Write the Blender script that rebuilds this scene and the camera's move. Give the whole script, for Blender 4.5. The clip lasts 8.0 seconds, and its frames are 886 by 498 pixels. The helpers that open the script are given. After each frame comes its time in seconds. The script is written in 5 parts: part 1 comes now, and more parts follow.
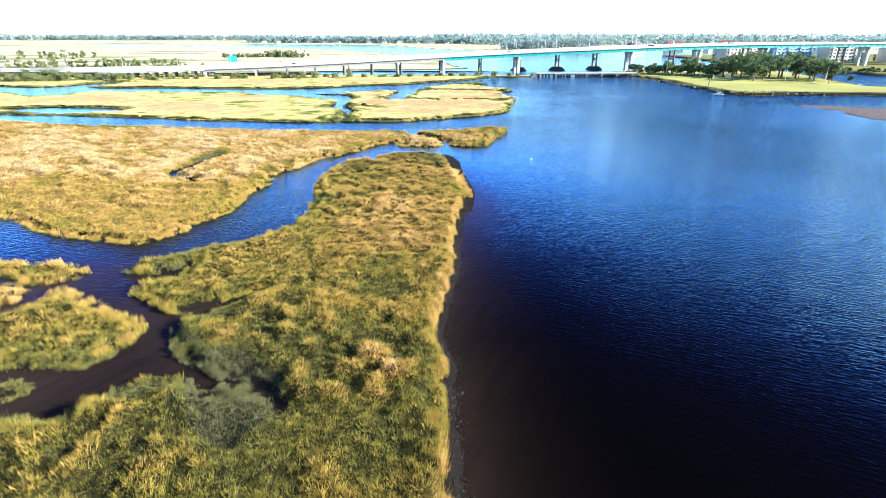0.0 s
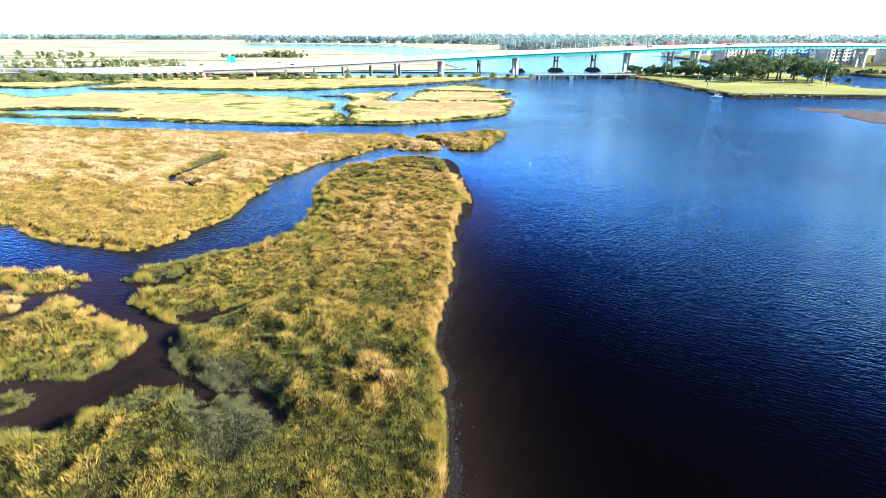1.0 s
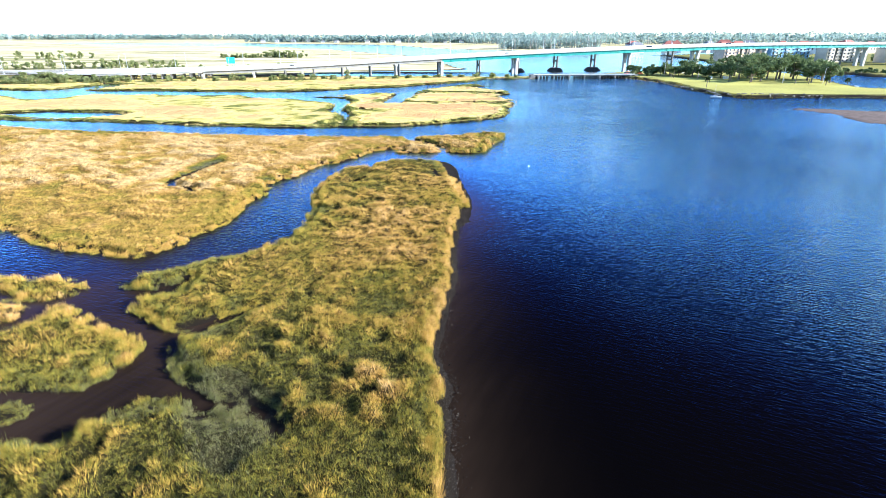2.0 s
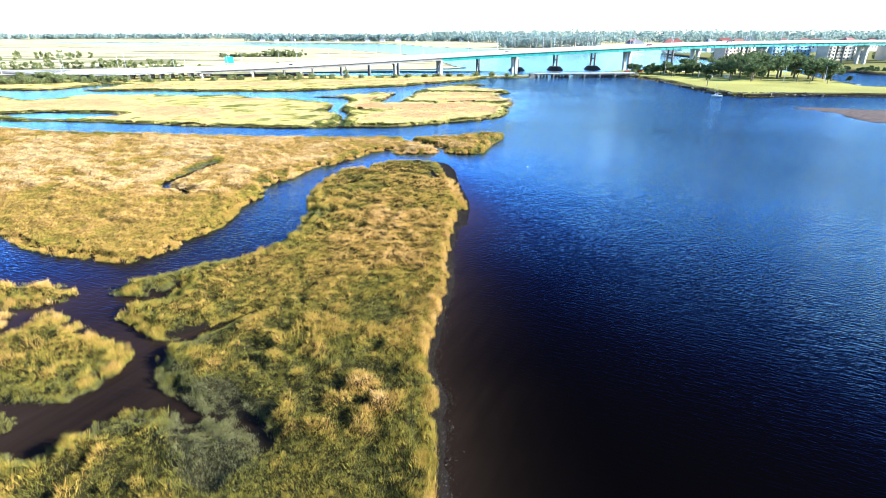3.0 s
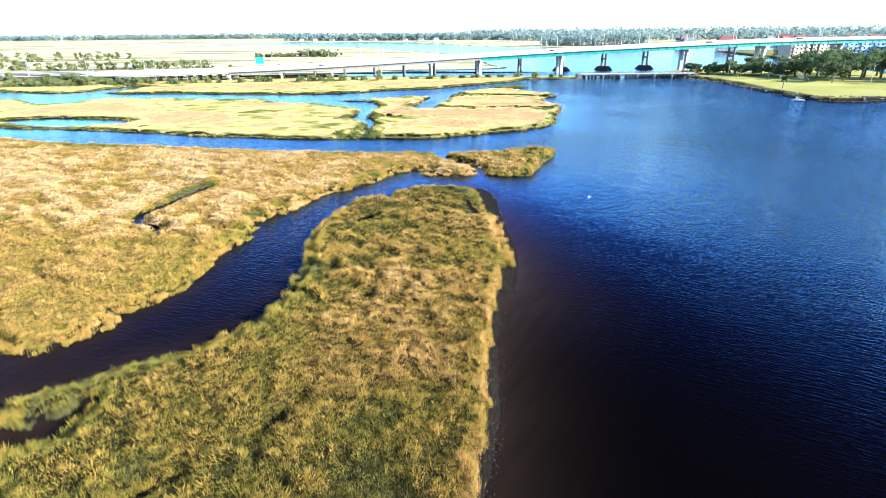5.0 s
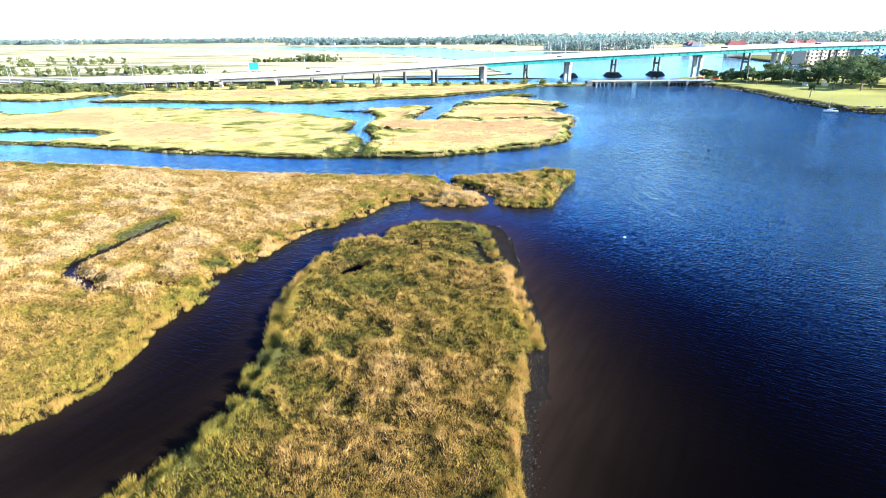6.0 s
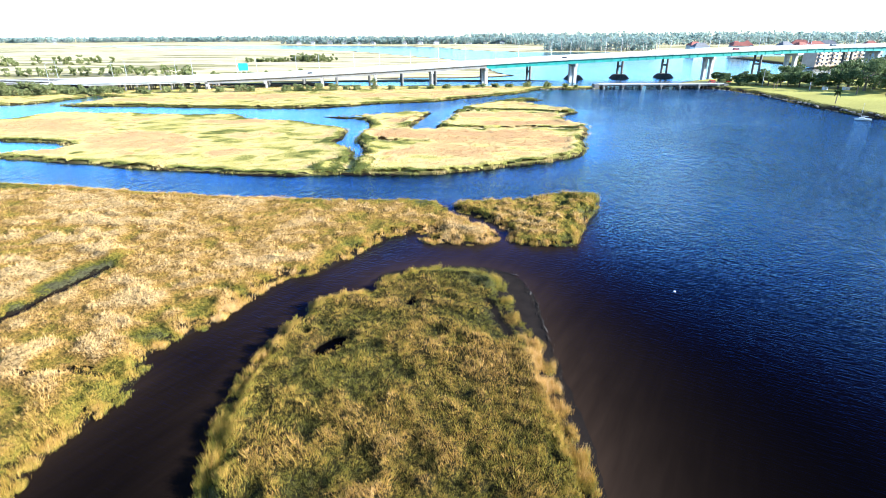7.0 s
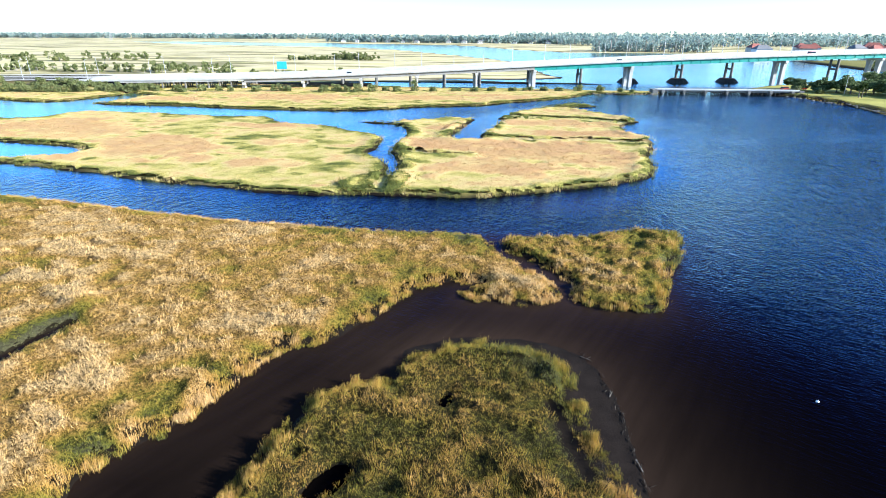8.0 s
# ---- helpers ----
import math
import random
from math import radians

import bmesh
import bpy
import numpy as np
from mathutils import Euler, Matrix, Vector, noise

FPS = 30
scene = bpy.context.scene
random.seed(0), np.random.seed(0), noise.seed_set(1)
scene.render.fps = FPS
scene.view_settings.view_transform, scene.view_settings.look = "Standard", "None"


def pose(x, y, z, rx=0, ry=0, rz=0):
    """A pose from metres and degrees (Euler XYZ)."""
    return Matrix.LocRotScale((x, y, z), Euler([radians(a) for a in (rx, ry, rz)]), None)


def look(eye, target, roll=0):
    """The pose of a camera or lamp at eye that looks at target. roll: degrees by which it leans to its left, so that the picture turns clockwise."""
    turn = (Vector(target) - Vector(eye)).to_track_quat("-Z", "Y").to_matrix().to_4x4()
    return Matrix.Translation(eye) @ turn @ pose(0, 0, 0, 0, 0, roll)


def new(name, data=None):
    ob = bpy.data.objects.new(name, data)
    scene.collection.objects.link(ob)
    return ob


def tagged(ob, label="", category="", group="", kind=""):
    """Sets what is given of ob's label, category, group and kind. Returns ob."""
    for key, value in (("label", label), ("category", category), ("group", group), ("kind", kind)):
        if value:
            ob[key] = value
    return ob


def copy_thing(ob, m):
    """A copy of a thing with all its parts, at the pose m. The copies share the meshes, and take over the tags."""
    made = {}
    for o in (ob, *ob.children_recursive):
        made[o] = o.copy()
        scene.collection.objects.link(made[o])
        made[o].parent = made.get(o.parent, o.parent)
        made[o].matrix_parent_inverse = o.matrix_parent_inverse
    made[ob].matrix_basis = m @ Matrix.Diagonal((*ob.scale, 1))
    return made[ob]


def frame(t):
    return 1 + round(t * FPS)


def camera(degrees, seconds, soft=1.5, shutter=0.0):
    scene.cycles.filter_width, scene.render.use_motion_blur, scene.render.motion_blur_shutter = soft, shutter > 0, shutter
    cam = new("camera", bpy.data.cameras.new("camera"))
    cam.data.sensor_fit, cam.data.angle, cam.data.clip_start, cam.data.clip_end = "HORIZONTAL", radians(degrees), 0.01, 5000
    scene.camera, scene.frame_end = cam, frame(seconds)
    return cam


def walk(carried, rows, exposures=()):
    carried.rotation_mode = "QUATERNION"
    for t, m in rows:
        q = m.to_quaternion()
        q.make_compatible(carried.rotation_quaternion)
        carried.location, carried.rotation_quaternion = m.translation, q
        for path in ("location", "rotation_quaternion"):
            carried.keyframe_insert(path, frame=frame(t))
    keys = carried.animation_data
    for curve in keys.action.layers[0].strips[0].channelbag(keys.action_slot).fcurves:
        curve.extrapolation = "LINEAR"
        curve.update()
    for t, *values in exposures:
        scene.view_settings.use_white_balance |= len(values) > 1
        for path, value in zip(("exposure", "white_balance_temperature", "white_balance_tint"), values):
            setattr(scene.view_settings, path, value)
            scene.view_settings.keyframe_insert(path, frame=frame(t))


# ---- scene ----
cam = camera(79.1, 8.0, soft=0.8)
PATH = [
    (0, (0.479, -0.093, 28.499), (0.458, 1.763, 27.753), 0.1),
    (0.5, (0.436, 0.067, 28.571), (0.418, 1.922, 27.824), 0.2),
    (1, (0.452, 0.161, 29.54), (0.436, 2.016, 28.793), 0.2),
    (1.5, (0.597, 0.276, 30.218), (0.58, 2.13, 29.47), 0.1),
    (3, (1.333, 1.863, 30.777), (1.314, 3.715, 30.022), -0.1),
    (3.5, (1.631, 5.634, 30.416), (1.593, 7.485, 29.659), -0.2),
    (4, (1.52, 11.331, 30.167), (1.424, 13.177, 29.405), -0.3),
    (4.5, (1.029, 19.525, 30.112), (0.886, 21.368, 29.348), -0.4),
    (4.7, (0.755, 23.3, 30.102), (0.61, 25.143, 29.339), -0.5),
    (5.8, (-0.809, 44.368, 30.109), (-0.968, 46.218, 29.365), -0.5),
    (6, (-1.514, 48.254, 30.296), (-1.669, 50.103, 29.551), -0.5),
    (6.5, (-2.797, 57.558, 30.493), (-2.947, 59.408, 29.748), -0.4),
    (7, (-3.925, 66.832, 30.697), (-4.07, 68.682, 29.949), -0.3),
    (7.5, (-5.047, 76.36, 30.745), (-5.187, 78.209, 29.996), -0.2),
    (7.7, (-5.6, 80.2, 30.745), (-5.736, 82.049, 29.996), -0.1),
    (7.8, (-5.95, 82.1, 30.745), (-6.084, 83.949, 29.996), -0.1),
    (7.9, (-6.33, 84.0, 30.745), (-6.490, 85.847, 29.996), -0.1),
    (8, (-6.75, 85.924, 30.743), (-7.029, 87.756, 29.992), 0.2),
]
walk(cam, [(t, look(eye, target, roll)) for t, eye, target, roll in PATH], [(0, 2.0, 5700, 8), (5.0, 2.0, 5700, 8), (7.4, 1.9, 5700, 8), (8, 1.6, 5700, 8)])

# ---- light ----
SUN_AZ, SUN_EL = 99.0, 22.0
world = bpy.data.worlds.new("sky")
scene.world = world
world.use_nodes = True
wn = world.node_tree
sky = wn.nodes.new("ShaderNodeTexSky")
sky.sky_type, sky.sun_disc = "NISHITA", False
sky.sun_elevation, sky.sun_rotation = radians(SUN_EL), radians(SUN_AZ)
sky.air_density, sky.dust_density, sky.ozone_density = 1.0, 0.2, 5.0
wn.links.new(sky.outputs[0], wn.nodes["Background"].inputs[0])
wn.nodes["Background"].inputs[1].default_value = 0.1
sun_data = bpy.data.lights.new("sun", "SUN")
sun_data.energy, sun_data.angle, sun_data.color = 5.0, radians(0.5), (1.0, 0.95, 0.87)
sun = new("sun", sun_data)
_a, _e = radians(SUN_AZ), radians(SUN_EL)
sun.matrix_world = look((math.sin(_a) * math.cos(_e) * 100, math.cos(_a) * math.cos(_e) * 100, math.sin(_e) * 100), (0, 0, 0))


# ---- materials ----
def node(nt, kind, inputs=(), **props):
    n = nt.nodes.new(kind)
    for key, value in props.items():
        setattr(n, key, value)
    for key, value in dict(inputs).items():
        if hasattr(value, "is_output"):
            nt.links.new(value, n.inputs[key])
        else:
            n.inputs[key].default_value = value
    return n


def ramp(nt, fac, stops):
    n = nt.nodes.new("ShaderNodeValToRGB")
    el = n.color_ramp.elements
    while len(el) < len(stops):
        el.new(0.5)
    for e, (p, c) in zip(el, stops):
        e.position, e.color = p, (*c, 1)
    nt.links.new(fac, n.inputs[0])
    return n.outputs[0]


def blend(nt, fac, a, b, mode="MIX"):
    n = nt.nodes.new("ShaderNodeMix")
    n.data_type, n.blend_type = "RGBA", mode
    for i, v in ((0, fac), (6, a), (7, b)):
        if hasattr(v, "is_output"):
            nt.links.new(v, n.inputs[i])
        else:
            n.inputs[i].default_value = v if i == 0 else (*v, 1)
    return n.outputs[2]


def math_node(nt, op, a, b=0.0):
    n = nt.nodes.new("ShaderNodeMath")
    n.operation = op
    for i, v in ((0, a), (1, b)):
        if hasattr(v, "is_output"):
            nt.links.new(v, n.inputs[i])
        else:
            n.inputs[i].default_value = v
    return n.outputs[0]


def fresh(name):
    m = bpy.data.materials.new(name)
    m.use_nodes = True
    return m, m.node_tree, m.node_tree.nodes["Principled BSDF"]


def noise_tex(nt, scale, detail=4.0, vec=None, rough=0.55):
    n = node(nt, "ShaderNodeTexNoise", {"Scale": scale, "Detail": detail, "Roughness": rough})
    if vec is None:
        vec = node(nt, "ShaderNodeTexCoord").outputs["Object"]
    nt.links.new(vec, n.inputs["Vector"])
    return n.outputs["Fac"]


def surface(name, dark, light, rough=0.7, scale=1.0, fine=12.0, bump=0.2, dist=0.02, metal=0.0, vary=0.0):
    """A matt surface with two scales of tone and a fine relief."""
    m, nt, p = fresh(name)
    f = math_node(nt, "ADD", math_node(nt, "MULTIPLY", noise_tex(nt, scale, 5), 0.65), math_node(nt, "MULTIPLY", noise_tex(nt, scale * fine, 3), 0.35))
    c = ramp(nt, f, [(0.32, dark), (0.68, light)])
    if vary:
        r = node(nt, "ShaderNodeObjectInfo").outputs["Random"]
        c = blend(nt, math_node(nt, "MULTIPLY", r, vary), c, tuple(v * 0.45 for v in dark))
    nt.links.new(c, p.inputs["Base Color"])
    p.inputs["Roughness"].default_value, p.inputs["Metallic"].default_value = rough, metal
    b = node(nt, "ShaderNodeBump", {"Strength": bump, "Distance": dist, "Height": noise_tex(nt, scale * fine * 2, 3)})
    nt.links.new(b.outputs[0], p.inputs["Normal"])
    return m


def leafy(name, stops, attr=None, spread=0.45, trans=0.22, rough=0.6):
    """Leaves or blades: colour by an attribute and from piece to piece, with some light passing through."""
    m, nt, p = fresh(name)
    rnd = node(nt, "ShaderNodeNewGeometry").outputs["Random Per Island"]
    f = math_node(nt, "MULTIPLY", math_node(nt, "SUBTRACT", rnd, 0.5), spread)
    base = node(nt, "ShaderNodeAttribute", attribute_name=attr).outputs["Fac"] if attr else noise_tex(nt, 0.25, 3)
    c = ramp(nt, math_node(nt, "ADD", base, f), stops)
    nt.links.new(c, p.inputs["Base Color"])
    p.inputs["Roughness"].default_value = rough
    p.inputs["Specular IOR Level"].default_value = 0.1
    t = node(nt, "ShaderNodeBsdfTranslucent", {"Color": c})
    mix = node(nt, "ShaderNodeMixShader", {0: trans, 1: p.outputs[0], 2: t.outputs[0]})
    nt.links.new(mix.outputs[0], nt.nodes["Material Output"].inputs[0])
    return m


def sward_material(name, stops, open_from, open_to):
    """Close-set stems seen from above: leaf colour, shade between them painted in dark."""
    m, nt, p = fresh(name)
    dry = node(nt, "ShaderNodeAttribute", attribute_name="dry").outputs["Fac"]
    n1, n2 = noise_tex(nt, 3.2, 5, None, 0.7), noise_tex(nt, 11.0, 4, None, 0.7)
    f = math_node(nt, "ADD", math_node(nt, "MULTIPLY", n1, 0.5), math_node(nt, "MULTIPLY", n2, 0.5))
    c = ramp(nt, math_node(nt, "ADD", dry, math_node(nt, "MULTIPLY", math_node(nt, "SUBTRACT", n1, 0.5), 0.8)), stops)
    shade_gaps = ramp(nt, f, [(open_from, (1, 1, 1)), (open_to, (0, 0, 0))])
    c = blend(nt, shade_gaps, c, (0.016, 0.013, 0.005))
    nt.links.new(c, p.inputs["Base Color"])
    p.inputs["Roughness"].default_value, p.inputs["Specular IOR Level"].default_value = 0.85, 0.05
    b = node(nt, "ShaderNodeBump", {"Strength": 1.0, "Distance": 0.22, "Height": f})
    nt.links.new(b.outputs[0], p.inputs["Normal"])
    return m


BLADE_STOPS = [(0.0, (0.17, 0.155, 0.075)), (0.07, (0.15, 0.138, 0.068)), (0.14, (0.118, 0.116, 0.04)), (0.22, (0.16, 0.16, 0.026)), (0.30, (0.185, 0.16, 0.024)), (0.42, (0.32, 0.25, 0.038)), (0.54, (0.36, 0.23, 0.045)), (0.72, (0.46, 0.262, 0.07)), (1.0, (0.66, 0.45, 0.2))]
# Lower stems are darker, scaled down further to paint shade under the blades.
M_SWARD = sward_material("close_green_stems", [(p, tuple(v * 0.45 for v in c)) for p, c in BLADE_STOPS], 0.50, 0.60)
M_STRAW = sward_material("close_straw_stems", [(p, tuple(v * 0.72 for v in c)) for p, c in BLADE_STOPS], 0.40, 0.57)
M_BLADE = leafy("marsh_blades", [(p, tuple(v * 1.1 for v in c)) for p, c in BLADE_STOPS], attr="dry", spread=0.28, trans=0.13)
# Yellow-green marsh, lightened further to paint in the brightening with distance.
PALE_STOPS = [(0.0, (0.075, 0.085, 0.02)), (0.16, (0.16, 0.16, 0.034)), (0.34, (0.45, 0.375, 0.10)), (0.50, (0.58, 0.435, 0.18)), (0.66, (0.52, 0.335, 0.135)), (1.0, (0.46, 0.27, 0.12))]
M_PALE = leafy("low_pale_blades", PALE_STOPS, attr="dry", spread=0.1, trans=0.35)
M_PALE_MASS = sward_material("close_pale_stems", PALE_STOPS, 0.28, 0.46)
M_LEAF = leafy("oak_leaves", [(0.2, (0.06, 0.09, 0.035)), (0.55, (0.125, 0.165, 0.065)), (0.9, (0.22, 0.25, 0.11))], spread=0.4, trans=0.35)
M_SHRUB = leafy("shrub_leaves", [(0.2, (0.11, 0.14, 0.05)), (0.55, (0.24, 0.26, 0.10)), (0.9, (0.38, 0.37, 0.17))], spread=0.3, trans=0.48)
# Blue-grey haze of distance is painted into these leaves.
M_PINE_HAZED = leafy("hazed_far_leaves", [(0.2, (0.22, 0.29, 0.26)), (0.55, (0.28, 0.36, 0.32)), (0.9, (0.34, 0.41, 0.36))], spread=0.15, trans=0.48)
M_PALM = leafy("palm_fronds", [(0.2, (0.03, 0.05, 0.015)), (0.6, (0.07, 0.10, 0.03)), (0.95, (0.2, 0.17, 0.07))])
M_BARK = surface("bark", (0.09, 0.065, 0.045), (0.22, 0.17, 0.13), 0.9, 2.0)
# Far stems are lightened as well, so haze is in their bark colour.
M_PALEBARK = surface("hazed_pale_bark", (0.20, 0.18, 0.15), (0.34, 0.31, 0.27), 0.9, 2.0)
M_CONC = surface("concrete", (0.36, 0.35, 0.32), (0.54, 0.52, 0.48), 0.85, 0.25, 8)
# Concrete darkened to paint in the shade on the girders below the deck.
M_GIRDER = surface("shaded_girder_concrete", (0.17, 0.16, 0.145), (0.30, 0.285, 0.26), 0.9, 0.3, 8)
# Stained, and darkened to paint in shade on back piers and under decks.
M_CONC_OLD = surface("stained_shaded_concrete", (0.10, 0.095, 0.085), (0.24, 0.225, 0.20), 0.9, 0.4, 8)
M_ROADTOP = surface("pale_road_surface", (0.46, 0.45, 0.43), (0.60, 0.59, 0.56), 0.85, 0.3, 10)
M_TEAL = surface("teal_steel_paint", (0.012, 0.20, 0.165), (0.03, 0.32, 0.27), 0.45, 0.2, 8, 0.05)
M_METAL = surface("galvanised_metal", (0.42, 0.43, 0.44), (0.6, 0.6, 0.6), 0.45, 1.0, 8, 0.05, metal=0.6)
M_WOOD = surface("weathered_timber", (0.13, 0.105, 0.08), (0.30, 0.26, 0.21), 0.9, 1.5)
M_FENDER = surface("tarred_timber", (0.02, 0.018, 0.016), (0.07, 0.06, 0.05), 0.9, 0.6)
M_WRACK = leafy("dead_stems", [(0.2, (0.012, 0.010, 0.008)), (0.65, (0.03, 0.023, 0.017)), (1.0, (0.075, 0.06, 0.045))], spread=1.0, trans=0.0)
M_ROCK = surface("rock", (0.10, 0.09, 0.08), (0.34, 0.31, 0.27), 0.9, 0.8, 6, 0.5, 0.08, vary=0.8)
M_WHITE = surface("white_paint", (0.6, 0.6, 0.58), (0.74, 0.74, 0.72), 0.4, 1.0)
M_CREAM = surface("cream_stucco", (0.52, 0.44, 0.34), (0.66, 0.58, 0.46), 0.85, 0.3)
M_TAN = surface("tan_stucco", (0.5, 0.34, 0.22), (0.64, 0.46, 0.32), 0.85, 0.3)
M_BLUEWALL = surface("pale_blue_cladding", (0.20, 0.36, 0.48), (0.32, 0.48, 0.60), 0.8, 0.3)
M_REDROOF = surface("red_clay_roof", (0.20, 0.055, 0.04), (0.33, 0.11, 0.075), 0.8, 0.5)
M_GREYROOF = surface("grey_shingle_roof", (0.10, 0.10, 0.11), (0.2, 0.2, 0.2), 0.85, 0.5)
M_RED = surface("red_car_paint", (0.45, 0.02, 0.012), (0.55, 0.03, 0.02), 0.25, 1.0, bump=0.0)
M_DARKCAR = surface("dark_car_paint", (0.012, 0.014, 0.02), (0.025, 0.03, 0.04), 0.25, 1.0, bump=0.0)
M_RUBBER = surface("tyre_rubber", (0.015, 0.015, 0.015), (0.03, 0.03, 0.03), 0.9, 3.0)
M_GLASS, _nt, _p = fresh("window_glass")
_p.inputs["Base Color"].default_value = (0.02, 0.028, 0.035, 1)
_p.inputs["Roughness"].default_value = 0.08
M_SIGN = surface("teal_sign_sheet", (0.03, 0.34, 0.38), (0.06, 0.44, 0.47), 0.5, 0.6)


def ground_material():
    """Wet mud and dead thatch, with lawn, sand and far marsh where the sheet says so."""
    m, nt, p = fresh("ground_cover")
    n1, n2, n3 = noise_tex(nt, 0.05, 6), noise_tex(nt, 0.6, 5), noise_tex(nt, 6.0, 4)
    f = math_node(nt, "ADD", math_node(nt, "MULTIPLY", n2, 0.6), math_node(nt, "MULTIPLY", n3, 0.4))
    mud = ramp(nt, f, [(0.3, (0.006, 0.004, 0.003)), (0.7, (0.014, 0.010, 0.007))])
    lawn = ramp(nt, f, [(0.3, (0.31, 0.285, 0.06)), (0.7, (0.46, 0.41, 0.12))])
    sand = ramp(nt, f, [(0.35, (0.06, 0.042, 0.034)), (0.65, (0.18, 0.13, 0.105))])
    co = node(nt, "ShaderNodeTexCoord").outputs["Object"]
    mp = node(nt, "ShaderNodeMapping", {"Vector": co, "Scale": (0.010, 0.034, 1.0)})
    mq = node(nt, "ShaderNodeMapping", {"Vector": co, "Scale": (0.007, 0.03, 1.0)})
    broad, dash = noise_tex(nt, 1.0, 7, mp.outputs[0], 0.65), noise_tex(nt, 1.0, 4, mq.outputs[0], 0.6)
    # Far marsh colours carry the same painted brightening with distance.
    far = ramp(nt, broad, [(0.34, (0.20, 0.18, 0.08)), (0.41, (0.44, 0.37, 0.17)), (0.5, (0.60, 0.49, 0.30)), (0.58, (0.52, 0.46, 0.19)), (0.68, (0.58, 0.46, 0.29))])
    far = blend(nt, ramp(nt, dash, [(0.53, (0, 0, 0)), (0.58, (0.85, 0.85, 0.85))]), far, (0.17, 0.15, 0.06))
    # Dead thatch, taken near black to put shade among the blades into it.
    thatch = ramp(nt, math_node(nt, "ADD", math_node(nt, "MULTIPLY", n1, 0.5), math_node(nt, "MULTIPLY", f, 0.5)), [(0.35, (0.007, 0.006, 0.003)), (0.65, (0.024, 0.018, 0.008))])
    tuft = noise_tex(nt, 0.09, 5, None, 0.6)
    brown = node(nt, "ShaderNodeAttribute", attribute_name="brown").outputs["Fac"]
    mf = math_node(nt, "ADD", math_node(nt, "ADD", math_node(nt, "MULTIPLY", tuft, 0.55), math_node(nt, "MULTIPLY", n2, 0.25)), math_node(nt, "MULTIPLY", brown, 0.3))
    meadow = ramp(nt, mf, [(0.3, (0.35, 0.315, 0.075)), (0.42, (0.47, 0.395, 0.135)), (0.52, (0.52, 0.41, 0.19)), (0.68, (0.45, 0.325, 0.15)), (0.8, (0.38, 0.26, 0.12))])
    meadow = blend(nt, ramp(nt, n3, [(0.36, (0.5, 0.5, 0.5)), (0.5, (0, 0, 0))]), meadow, (0.14, 0.12, 0.04))
    c = mud
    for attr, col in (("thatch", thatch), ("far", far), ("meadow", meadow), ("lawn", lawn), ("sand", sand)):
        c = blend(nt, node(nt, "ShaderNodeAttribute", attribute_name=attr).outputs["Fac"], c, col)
    nt.links.new(c, p.inputs["Base Color"])
    p.inputs["Roughness"].default_value = 0.85
    p.inputs["Specular IOR Level"].default_value = 0.06
    b = node(nt, "ShaderNodeBump", {"Strength": 0.6, "Distance": 0.12, "Height": f})
    nt.links.new(b.outputs[0], p.inputs["Normal"])
    return m


